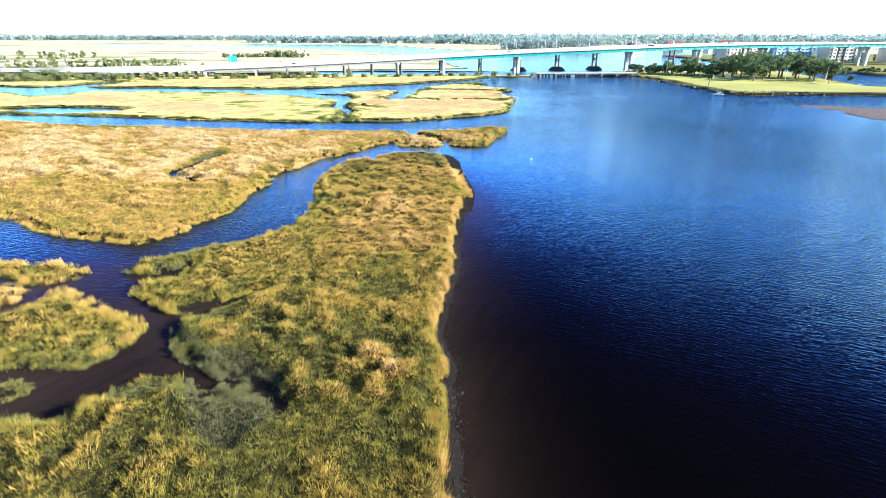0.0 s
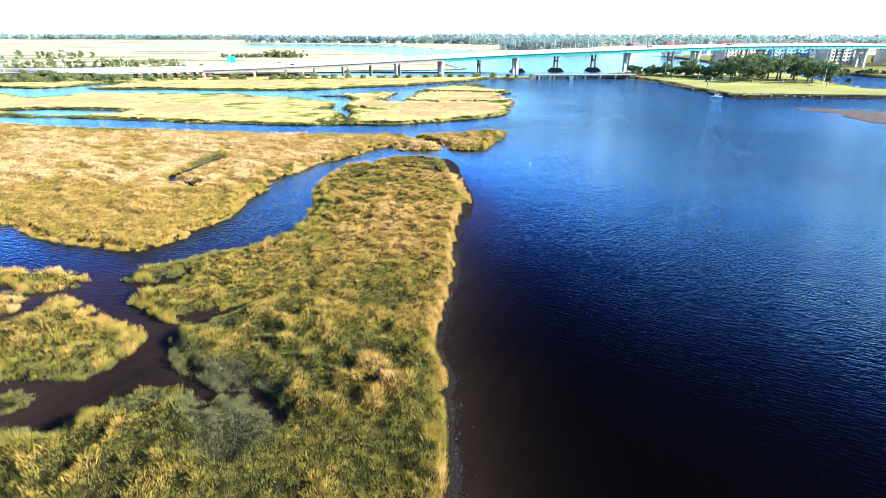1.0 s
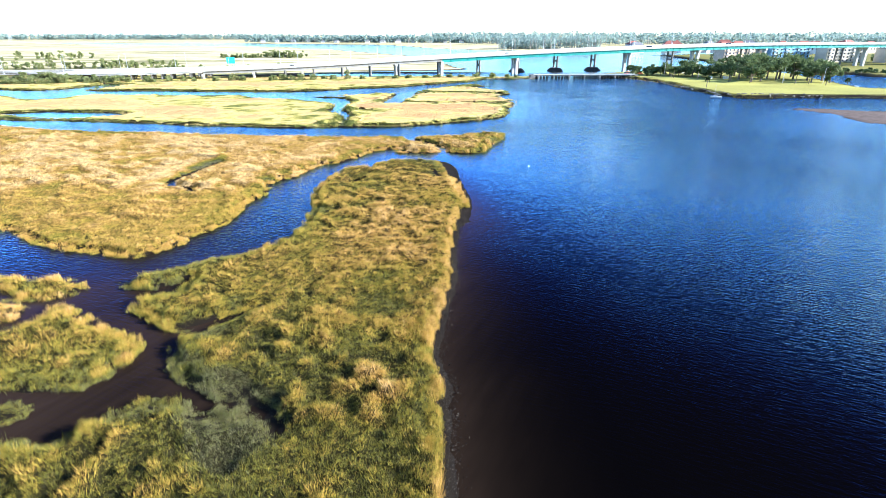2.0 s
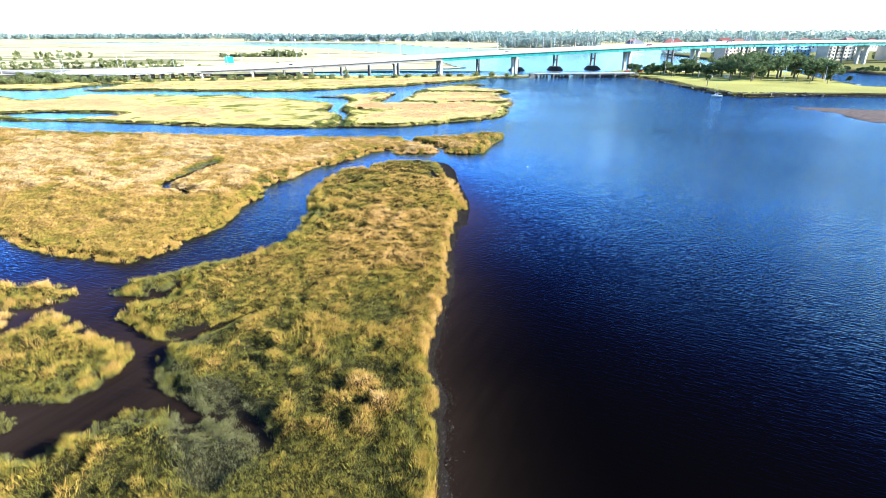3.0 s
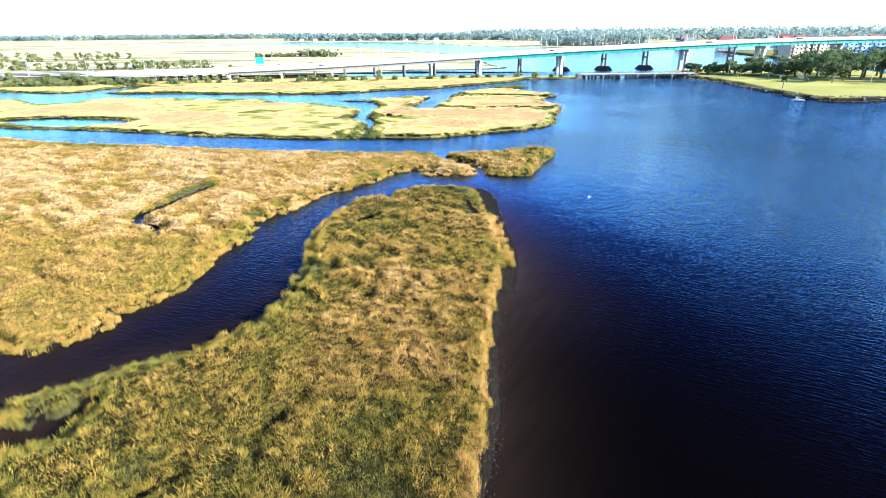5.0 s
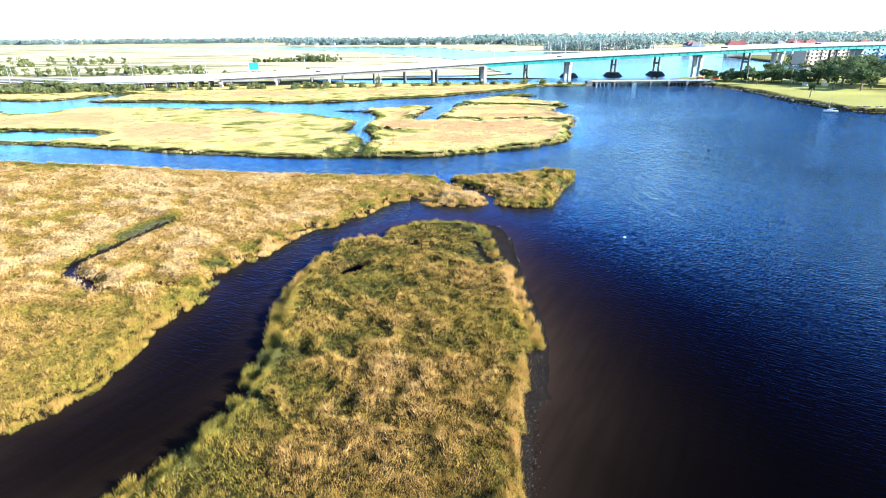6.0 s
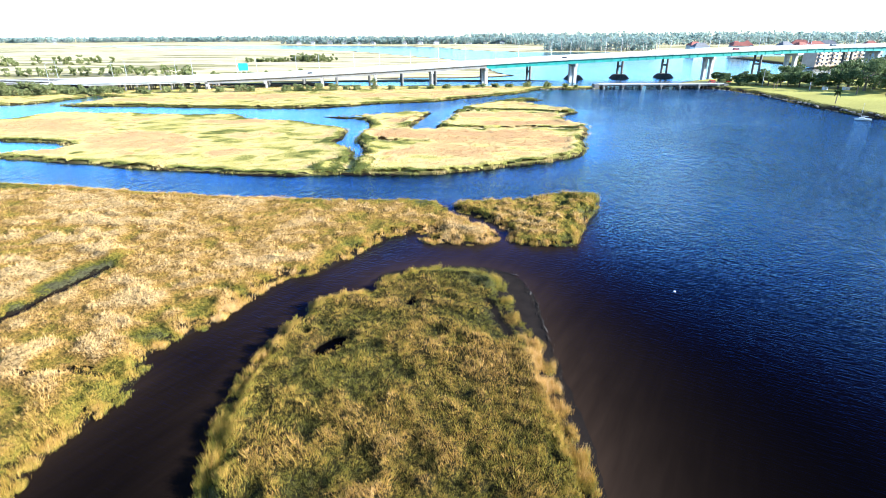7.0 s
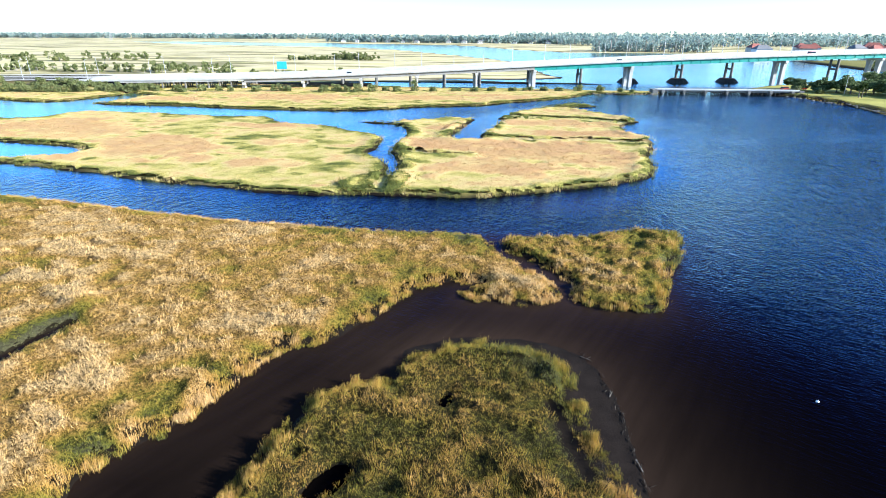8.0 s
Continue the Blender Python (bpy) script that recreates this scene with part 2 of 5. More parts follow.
def water_material():
    """Dark peaty water: brown where it is shallow, wind ripples, and the sky in it."""
    m, nt, p = fresh("river_water")
    sh = node(nt, "ShaderNodeAttribute", attribute_name="shallow").outputs["Fac"]
    n0 = noise_tex(nt, 0.05, 4)
    co = node(nt, "ShaderNodeTexCoord").outputs["Object"]
    ms = node(nt, "ShaderNodeMapping", {"Vector": co, "Rotation": (0, 0, -0.45), "Scale": (1.11, 11.1, 1.0)}, vector_type="TEXTURE")
    bars = noise_tex(nt, 1.0, 4, ms.outputs[0], 0.6)
    body = blend(nt, math_node(nt, "MULTIPLY", sh, math_node(nt, "ADD", math_node(nt, "MULTIPLY", n0, 0.7), math_node(nt, "MULTIPLY", bars, 0.6))), (0.0011, 0.0009, 0.0010), (0.047, 0.0295, 0.0195))
    m1 = node(nt, "ShaderNodeMapping", {"Vector": co, "Rotation": (0, 0, -0.5), "Scale": (0.455, 0.125, 1.0)}, vector_type="TEXTURE")
    m2 = node(nt, "ShaderNodeMapping", {"Vector": co, "Rotation": (0, 0, -0.42), "Scale": (1.43, 0.37, 1.0)}, vector_type="TEXTURE")
    m3 = node(nt, "ShaderNodeMapping", {"Vector": co, "Rotation": (0, 0, 0.42), "Scale": (0.6, 0.34, 1.0)})
    w = math_node(nt, "ADD", math_node(nt, "MULTIPLY", noise_tex(nt, 1.0, 3, m1.outputs[0]), 0.35), math_node(nt, "MULTIPLY", noise_tex(nt, 1.0, 3, m2.outputs[0]), 2.0))
    w = math_node(nt, "ADD", w, math_node(nt, "MULTIPLY", noise_tex(nt, 1.0, 4, m3.outputs[0], 0.6), math_node(nt, "MULTIPLY", node(nt, "ShaderNodeAttribute", attribute_name="fetch").outputs["Fac"], 7.0)))
    m4 = node(nt, "ShaderNodeMapping", {"Vector": co, "Rotation": (0, 0, 0.3), "Scale": (0.42, 0.17, 1.0)})
    w = math_node(nt, "ADD", w, math_node(nt, "MULTIPLY", noise_tex(nt, 1.0, 1, m4.outputs[0]), math_node(nt, "MULTIPLY", node(nt, "ShaderNodeAttribute", attribute_name="chop").outputs["Fac"], 9.0)))
    calm = noise_tex(nt, 0.018, 3)
    calm_s = math_node(nt, "ADD", math_node(nt, "MULTIPLY", calm, 0.9), 0.15)
    lee = node(nt, "ShaderNodeAttribute", attribute_name="lee").outputs["Fac"]
    open_s = math_node(nt, "MULTIPLY", math_node(nt, "SUBTRACT", 1.0, math_node(nt, "MULTIPLY", sh, 0.75)), math_node(nt, "SUBTRACT", 1.2, math_node(nt, "MULTIPLY", lee, 0.92)))
    b = node(nt, "ShaderNodeBump", {"Strength": math_node(nt, "MULTIPLY", calm_s, open_s), "Distance": 0.17, "Height": w})
    nt.links.new(body, p.inputs["Base Color"])
    p.inputs["Roughness"].default_value = 0.6
    p.inputs["Specular IOR Level"].default_value = 0.0
    fr = node(nt, "ShaderNodeFresnel", {"IOR": 1.33, "Normal": b.outputs[0]})
    # Reflected sky colour is painted in: deep blue facing, pale at grazing angles.
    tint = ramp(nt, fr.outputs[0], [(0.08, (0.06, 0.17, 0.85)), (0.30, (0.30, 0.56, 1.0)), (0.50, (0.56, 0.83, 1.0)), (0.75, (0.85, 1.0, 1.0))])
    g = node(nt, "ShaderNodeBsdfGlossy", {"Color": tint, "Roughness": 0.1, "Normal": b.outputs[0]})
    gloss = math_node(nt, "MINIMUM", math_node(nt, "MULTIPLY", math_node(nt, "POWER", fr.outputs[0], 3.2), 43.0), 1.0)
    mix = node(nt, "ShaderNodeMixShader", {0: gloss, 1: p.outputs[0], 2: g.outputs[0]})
    nt.links.new(mix.outputs[0], nt.nodes["Material Output"].inputs[0])
    return m


M_GROUND, M_WATER = ground_material(), water_material()


# ---- plan of the marsh, metres ----
def smooth(points, steps=4, jitter=0.0, seed=0):
    """A closed line that runs smoothly through the corners of a plan."""
    p = np.array(points, float)
    a, b, c, d = np.roll(p, 1, 0), p, np.roll(p, -1, 0), np.roll(p, -2, 0)
    out = []
    for i in range(steps):
        t = i / steps
        out.append(0.5 * (2 * b + (c - a) * t + (2 * a - 5 * b + 4 * c - d) * t * t + (3 * b - a - 3 * c + d) * t ** 3))
    line = np.stack(out, 1).reshape(-1, 2)
    rng = np.random.default_rng(seed)
    return line + rng.normal(0, jitter, line.shape)


def lattice(ix, iy, seed):
    h = (ix.astype(np.int64) * 374761393 + iy.astype(np.int64) * 668265263 + seed * 1442695041) & 0x7FFFFFFF
    h = ((h ^ (h >> 13)) * 1274126177) & 0x7FFFFFFF
    return ((h ^ (h >> 16)) & 0xFFFF) / 65535.0


def vnoise(x, y, size, seed=0):
    """Smooth noise from 0 to 1 over the plan, with features of that size in metres."""
    x, y = x / size, y / size
    ix, iy = np.floor(x), np.floor(y)
    fx, fy = x - ix, y - iy
    fx, fy = fx * fx * (3 - 2 * fx), fy * fy * (3 - 2 * fy)
    a, b = lattice(ix, iy, seed), lattice(ix + 1, iy, seed)
    c, d = lattice(ix, iy + 1, seed), lattice(ix + 1, iy + 1, seed)
    return (a * (1 - fx) + b * fx) * (1 - fy) + (c * (1 - fx) + d * fx) * fy


def inset(line, x, y, reach=30.0):
    """How far inside the closed line each place lies, in metres; negative outside."""
    res = np.full(x.shape, -reach)
    near = (x > line[:, 0].min() - reach) & (x < line[:, 0].max() + reach) & (y > line[:, 1].min() - reach) & (y < line[:, 1].max() + reach)
    px, py = x[near], y[near]
    best, inside = np.full(px.shape, 1e9), np.zeros(px.shape, bool)
    for (ax, ay), (bx, by) in zip(line, np.roll(line, -1, 0)):
        dx, dy = bx - ax, by - ay
        t = np.clip(((px - ax) * dx + (py - ay) * dy) / (dx * dx + dy * dy + 1e-12), 0, 1)
        best = np.minimum(best, (px - ax - t * dx) ** 2 + (py - ay - t * dy) ** 2)
        if ay != by:
            inside ^= ((ay > py) != (by > py)) & (px < ax + (py - ay) * dx / dy)
    best = np.sqrt(best)
    res[near] = np.where(inside, best, -np.minimum(best, reach))
    return res


POINT_EAST = [(2, -70), (1.5, 26), (1.1, 33), (1.2, 39), (0.9, 42.5), (0, 46.5), (0.3, 51), (0.9, 56.5), (2.1, 65), (2, 73), (2.7, 83), (4, 96), (3, 107),
              (2.4, 113), (1.1, 118.5), (-0.4, 122), (-0.9, 127), (-1.8, 131), (-4.3, 133), (-8, 134.4), (-12.6, 133.3), (-16, 131.4), (-17.6, 127.5),
              (-19, 126), (-21.5, 125.2), (-23.7, 123), (-24.7, 119.5), (-25.6, 113.5), (-26, 108), (-25, 101), (-23.4, 95)]
POINT_WEST = [(-23, 88.5), (-23, 83), (-24.2, 79.5), (-26.2, 75), (-28.7, 72.4), (-31.5, 71), (-34.2, 68.8), (-36.6, 66.4), (-39.6, 64.2), (-41, 62.8), (-38.7, 61.7),
              (-36, 62.3), (-33.2, 64.8), (-32.4, 61), (-34, 59), (-36.2, 57.6), (-35.2, 55.2), (-32, 53.2), (-29.1, 51.6), (-27.3, 52.3), (-25, 54.7),
              (-23.2, 56.4), (-23.2, 55.2), (-24.6, 52.8), (-26.4, 50.4), (-27.2, 48.4), (-26.7, 45.6), (-25.5, 44), (-23.2, 41.7), (-21, 40.4), (-18.5, 39),
              (-15, 38), (-15, 37.2), (-18, 37), (-20.5, 37.2), (-22.7, 38.6), (-24.6, 38.7), (-26.4, 38.2), (-28.9, 35.3), (-30, 33.5), (-32.5, 32.8),
              (-35, 33.5), (-60, 30), (-80, 10), (-80, -70)]
WEST_MARSH = [(-120, 94), (-92, 88), (-74, 84), (-66, 79.5), (-58.5, 75.4), (-52, 73.8), (-49.6, 73.4), (-46.1, 71.6), (-43.8, 72.7), (-41.7, 76), (-40.4, 77.8),
              (-41.4, 80.3), (-38.9, 83), (-37.4, 87.6), (-37.9, 97.4), (-36, 105.8), (-37.7, 112), (-34.6, 118.4), (-32.6, 123.6), (-30.4, 130.6), (-29.6, 131.6),
              (-27.4, 132.2), (-24.6, 135.4), (-21.4, 143.4), (-19, 147.3), (-16, 149.5), (-12.4, 150.2), (-13.4, 147.6), (-12.5, 145.6), (-9, 145), (-4.9, 144.8),
              (-2.6, 145.8), (-1.4, 148.6), (-2.8, 152), (-5.9, 154.8), (-10, 159.5), (-11, 162.5), (-12.7, 166), (-18, 166.6), (-32, 166), (-48.5, 166.6),
              (-65, 167.9), (-86, 171), (-103, 173), (-126, 176), (-150, 184), (-190, 194), (-230, 150)]
ISLET_SPIT = [(-9.6, 163.4), (-7.5, 166.4), (-2.3, 167.4), (4.8, 169), (9.6, 171.8), (14.2, 173.2), (17.2, 173.4), (18, 171), (17.2, 165.4), (15.8, 162), (13.7, 157.6),
              (12.5, 153.7), (11, 148), (10, 145.7), (7.7, 144.8), (4.5, 144.9), (1.3, 145.6), (0.6, 148), (0.2, 151.8), (-1.9, 155.2), (-5, 158.8), (-8.3, 161.4)]
ISLET_NEAR = [(-31.6, 48.4), (-31, 46), (-31.6, 43.4), (-33.1, 41.5), (-35.1, 40.7), (-40.5, 40.9), (-47.3, 42.5), (-52, 47), (-48, 50.5), (-46, 51.8), (-45, 53.8),
              (-45.2, 56), (-43.3, 55.6), (-42, 54), (-40.5, 53.5), (-36.6, 51), (-33.8, 49.6)]
ISLET_MID = [(-45.8, 61.4), (-46, 60.1), (-47, 58.9), (-49.8, 58.1), (-51.8, 58.9), (-54, 60.2), (-57, 61.2), (-66, 62.5), (-70, 67), (-59.3, 65), (-54.5, 63.9), (-50.9, 63.9), (-48, 63.2)]
TUFT_FAR = [(-53.2, 57.3), (-51, 57), (-49, 55.6), (-48.8, 54), (-49.6, 52.4), (-52.2, 51), (-57, 53.5), (-56.6, 56.5)]
TUFT_NEAR = [(-38.1, 38.2), (-36.8, 38.1), (-35.6, 37.4), (-36, 36.6), (-37, 36.1), (-39.4, 35.6), (-41, 37)]
YELLOW_MARSH = [(-250, 232), (-205, 214), (-165, 202), (-142, 200), (-126, 198), (-114, 196), (-100, 193), (-89, 190), (-79, 189), (-68, 187.3), (-59, 185.8),
                (-50, 185.5), (-41, 186.6), (-37, 189), (-38.5, 196), (-38.6, 206), (-41, 215), (-49, 226), (-47.8, 233), (-50.5, 247), (-55, 253), (-66.5, 259),
                (-74, 266), (-93, 270), (-103.5, 281), (-114, 280.5), (-132, 280.5), (-159, 284), (-184, 283), (-187, 266), (-200, 262), (-228, 279), (-262, 272)]
POND = [(-178, 217), (-165, 223.5), (-150, 222.5), (-138, 221.5), (-127, 217), (-125, 211), (-131, 206.5), (-140, 204.5), (-150, 204.5), (-163, 208.5)]
BROWN_MARSH = [(-35.6, 192.5), (-33, 188), (-29.6, 187.2), (-20.5, 188), (-11.7, 190.2), (-3.8, 193.6), (4.5, 198.4), (12, 202.8), (18.7, 207.8), (23.1, 212.8), (24.8, 223),
               (26.8, 237), (29.9, 246.6), (31.9, 259), (26, 268), (26.8, 286), (34.5, 294.6), (31, 303), (20, 317), (9.3, 328), (-5.2, 320), (-17, 299), (-15, 292.5),
               (-6, 293.5), (-5, 291.5), (-15, 289), (-18.4, 271), (-21, 257), (-20.6, 249), (-28.5, 249), (-29.6, 257), (-28, 273), (-26, 290), (-29, 292), (-42.7, 286.5),
               (-53, 279), (-66, 278.5), (-66, 276.5), (-53, 274), (-48, 269), (-44.8, 254), (-44.3, 240), (-43.4, 231), (-40, 221), (-36.6, 209), (-36.4, 201)]
ISLET_FAR = [(13, 345), (20, 342), (23.5, 337), (13, 334), (-3, 326.5), (-2, 329), (6, 337)]
CAUSEWAY = [(-203, 310), (-189, 307), (-164, 308.5), (-134, 305), (-114, 304.3), (-94, 304.6), (-75, 308), (-62, 315), (-51, 323), (-27.5, 331.5), (-15.5, 343.5), (0, 357),
            (15, 371), (28, 392), (42, 391), (60, 396), (66, 404), (62, 414), (30, 413), (-18, 416), (-72, 412), (-100, 418), (-140, 440), (-420, 440), (-420, 365), (-216, 353), (-196, 318)]
NORTHWEST_BANK = [(-420, 330), (-300, 325), (-253, 313), (-232, 310), (-220, 316), (-215, 332), (-214, 345), (-240, 352), (-420, 372)]
PARK = [(108, 410), (128, 398), (138, 355), (137, 324), (140, 302), (143, 284), (151, 275.5), (170, 279), (190, 279), (250, 276), (330, 285), (330, 300), (246, 314),
        (240, 335), (250, 382), (262, 430), (252, 462), (200, 470), (140, 452)]
SANDBAR = [(147, 236), (157.6, 238.7), (181, 229.7), (230, 222), (230, 190), (160, 196), (152.3, 204.1), (154.4, 221.7)]
EAST_BANK = [(296, 455), (312, 440), (320, 410), (420, 380), (900, 360), (1200, 900), (340, 800), (300, 780), (288, 650), (302, 520)]
OUTER_MARSH = [(-2400, 450), (-140, 440), (-80, 470), (-20, 478), (14, 497), (0, 560), (-30, 730), (-114, 888), (-311, 1181), (-530, 1300), (-760, 1380), (-1200, 1640), (-2400, 1900)]
OUTER_SHORE = [(-3500, 1900), (-1200, 1650), (-653, 1595), (-186, 1430), (-38, 1142), (87, 1012), (317, 1040), (700, 1000), (3500, 1000), (3500, 4700), (-3500, 4700)]
MUDFLAT = [(-18, 132), (-13, 135.6), (-6, 136.6), (-1.3, 135.3), (1.3, 132.4), (2.4, 128.6), (3.1, 123.7), (3.5, 118), (4.3, 111), (5.2, 104), (5.3, 97), (4.4, 88), (3, 92), (2.5, 107), (0, 120), (-3, 131), (-10, 133)]
SHOAL = [(-4, 184), (2, 183), (10, 187), (15, 193), (9, 192), (2, 189)]

ISLANDS = {
    "point": smooth(POINT_EAST + POINT_WEST, 4, 0.12, 1), "west": smooth(WEST_MARSH, 4, 0.15, 2), "spit": smooth(ISLET_SPIT, 4, 0.12, 3),
    "near": smooth(ISLET_NEAR, 4, 0.1, 4), "mid": smooth(ISLET_MID, 4, 0.1, 5), "tuft_far": smooth(TUFT_FAR, 4, 0.1, 6), "tuft_near": smooth(TUFT_NEAR, 4, 0.08, 7),
    "yellow": smooth(YELLOW_MARSH, 4, 0.3, 8), "brown": smooth(BROWN_MARSH, 4, 0.3, 9), "islet": smooth(ISLET_FAR, 4, 0.2, 10),
    "neck": smooth([(-46, 188.5), (-38, 187.8), (-31, 188), (-31, 202), (-37, 203.5), (-45, 199)], 4, 0.2, 13),
    "causeway": smooth(CAUSEWAY, 4, 0.4, 11), "northwest": smooth(NORTHWEST_BANK, 4, 0.4, 12),
}
POND_LINE, MUD_LINE, SHOAL_LINE = smooth(POND), smooth(MUDFLAT, 4, 0.1, 3), smooth(SHOAL)
PARK_LINE, SAND_LINE, EAST_LINE = smooth(PARK, 4, 0.3, 5), smooth(SANDBAR), smooth(EAST_BANK)
OUTER_LINE, SHORE_LINE = smooth(OUTER_MARSH, 6, 2.0, 6), smooth(OUTER_SHORE, 6, 2.0, 7)
# bare gullies: from, to, half width; first the wet ones, then holes among the grass, then dry cracks
WET_GULLIES = [((-56.3, 131.5), (-57.6, 124.5), 0.7), ((-57.6, 124.5), (-58.4, 118.4), 0.8), ((-58.4, 118.4), (-59.6, 114.0), 0.9), ((-59.6, 114.0), (-57.8, 110.2), 0.8),
               ((-57.8, 110.2), (-54.0, 108.6), 0.6), ((-54.0, 108.6), (-50.2, 105.2), 0.7)]
HOLES = [((-20.2, 113.0), (-18.9, 115.2), 1.05), ((-12.5, 124.5), (-12.1, 125.6), 0.5)]
CRACKS = [((-51, 106.5), (-42, 108), 0.25), ((-42, 108), (-36, 106), 0.2), ((-18, 40.7), (-15.2, 38.2), 0.6), ((-15.2, 38.2), (-12.9, 35.2), 0.8), ((-28.5, 51.6), (-25, 53.4), 0.6), ((-25, 53.4), (-21.5, 56.6), 0.7),
          ((-36.5, 191), (-37.5, 200), 0.9), ((-2.8, 125.4), (-1.8, 121.5), 0.7), ((-1.8, 121.5), (-0.6, 118), 0.8), ((-56, 79), (-54.9, 79.4), 0.3), ((-17, 62), (-15, 66), 0.3),
          ((-11.9, 165.4), (-9.2, 161.2), 0.35), ((-9.2, 161.2), (-4.2, 156.6), 0.5), ((-4.2, 156.6), (-1.1, 151.6), 0.7), ((-1.1, 151.6), (-0.4, 147), 0.9), ((-15.5, 147.5), (-11.5, 149), 0.8),
          # brown marsh: the wide runs stand in for the dark faces of stands
          ((-22, 253.5), (-3, 251.5), 2.6), ((-3, 251.5), (12, 254), 2.0), ((12, 254), (30, 250.5), 2.6), ((-18, 300.5), (-3, 298.5), 3.2), ((-3, 298.5), (16, 296), 2.8), ((16, 296), (29, 288), 3.4), ((-40, 229), (-22, 226), 0.9)]
GULLIES = WET_GULLIES + HOLES + CRACKS


def gully(x, y, runs=GULLIES):
    """Distance to the nearest gully's edge; negative within."""
    best = np.full(x.shape, 99.0)
    for (ax, ay), (bx, by), w in runs:
        dx, dy = bx - ax, by - ay
        t = np.clip(((x - ax) * dx + (y - ay) * dy) / (dx * dx + dy * dy), 0, 1)
        best = np.minimum(best, np.hypot(x - ax - t * dx, y - ay - t * dy) - w)
    return best


# taller brown stands on the far marshes: x, y, half length, half depth
BROWN_STANDS = [(-21, 236, 26, 13), (-10, 214, 16, 9), (6, 232, 16, 18), (-113, 225, 22, 15), (-78, 236, 10, 6), (-70, 209, 11, 5), (-165, 248, 34, 18), (-30, 268, 14, 5), (15, 262, 20, 7), (8, 284, 22, 8), (-95, 262, 14, 4), (-128, 205, 10, 4),
                (-120, 345, 40, 12), (-60, 352, 34, 10), (-20, 366, 24, 9), (-175, 330, 24, 8)]


def brownness(x, y):
    """0 on green low marsh to 1 within the brown stands, with ragged edges."""
    best = np.zeros(x.shape)
    for px, py, a, b in BROWN_STANDS:
        best = np.maximum(best, 1.25 - np.hypot((x - px) / a, (y - py) / b))
    return step(best + (vnoise(x, y, 7, 51) - 0.5) * 0.7 + (vnoise(x, y, 2.5, 52) - 0.5) * 0.5, 0.1, 0.45)


def axis(parts):
    out = [np.arange(a, b, s) for a, b, s in parts]
    return np.unique(np.concatenate(out).round(3))


def grow(a, b, n):
    return list(np.sign(b) * np.geomspace(abs(a), abs(b), n))


def mesh_of(name, verts, faces, attrs=None, material=None, smooth_shade=False):
    """A mesh from arrays: places, corners of equal faces, and values by name for each place."""
    me = bpy.data.meshes.new(name)
    n, k = faces.shape
    me.vertices.add(len(verts))
    me.vertices.foreach_set("co", np.ascontiguousarray(verts, np.float32).ravel())
    me.loops.add(n * k)
    me.loops.foreach_set("vertex_index", np.ascontiguousarray(faces, np.int32).ravel())
    me.polygons.add(n)
    me.polygons.foreach_set("loop_start", np.arange(0, n * k, k, dtype=np.int32))
    for key, value in (attrs or {}).items():
        me.attributes.new(key, "FLOAT", "POINT").data.foreach_set("value", np.ascontiguousarray(value, np.float32))
    me.update(calc_edges=True)
    if smooth_shade:
        me.polygons.foreach_set("use_smooth", np.ones(n, bool))
    if material:
        me.materials.append(material)
    return me


def sheet(name, xs, ys, z, attrs, material):
    gx, gy = np.meshgrid(xs, ys)
    nx, ny = len(xs), len(ys)
    i = (np.arange(ny - 1)[:, None] * nx + np.arange(nx - 1)[None, :]).ravel()
    faces = np.stack([i, i + 1, i + nx + 1, i + nx], 1)
    return new(name, mesh_of(name, np.stack([gx.ravel(), gy.ravel(), z.ravel()], 1), faces, attrs, material, True))


def step(v, a, b):
    t = np.clip((v - a) / (b - a), 0, 1)
    return t * t * (3 - 2 * t)


XS = np.unique(np.concatenate([grow(-270, -4800, 28), axis([(-270, -70, 2.6), (-70, 30, 0.9), (30, 340, 3)]), grow(340, 4800, 28)]))
YS = np.unique(np.concatenate([-np.array(grow(75, 4800, 12)), axis([(-75, 20, 6), (20, 180, 0.9), (180, 350, 2), (350, 530, 3.5)]), grow(530, 4800, 50)]))
GX, GY = np.meshgrid(XS, YS)
gx, gy = GX.ravel(), GY.ravel()
marsh = np.full(gx.shape, -30.0)
for key, line in ISLANDS.items():
    marsh = np.maximum(marsh, inset(line, gx, gy))
marsh = np.minimum(marsh, -inset(POND_LINE, gx, gy))
park, sand, mudflat = inset(PARK_LINE, gx, gy), inset(SAND_LINE, gx, gy), inset(MUD_LINE, gx, gy)
shoal, east = inset(SHOAL_LINE, gx, gy), inset(EAST_LINE, gx, gy, 60)
outer, shore = inset(OUTER_LINE, gx, gy, 60), inset(SHORE_LINE, gx, gy, 60)
rough_ground = (vnoise(gx, gy, 2.2, 3) - 0.5) * 0.16 + (vnoise(gx, gy, 0.9, 4) - 0.5) * 0.08
any_bank = np.maximum.reduce([marsh, park, sand, mudflat, shoal, east, outer, shore])
bed = np.clip(-0.25 + any_bank * 0.16, -1.6, -0.05)
height = np.maximum(bed, np.where(marsh > -2.0, np.clip(0.02 + marsh * 0.6, -0.5, 0.32) + rough_ground * step(marsh, -1.2, 0.5), -9))
height = np.where(marsh > 0, height - 0.26 * step(-gully(gx, gy), -0.4, 0.4) - 0.5 * step(-gully(gx, gy, WET_GULLIES + HOLES), -0.4, 0.3), height)
height = np.maximum(height, np.where(mudflat > -4, np.clip(mudflat * 0.03, -0.1, 0.02) + rough_ground * 0.1, -9))
height = np.maximum(height, np.where(park > -1.5, np.clip(0.3 + park * 0.55, -1, 1.5) + rough_ground * 0.3, -9))
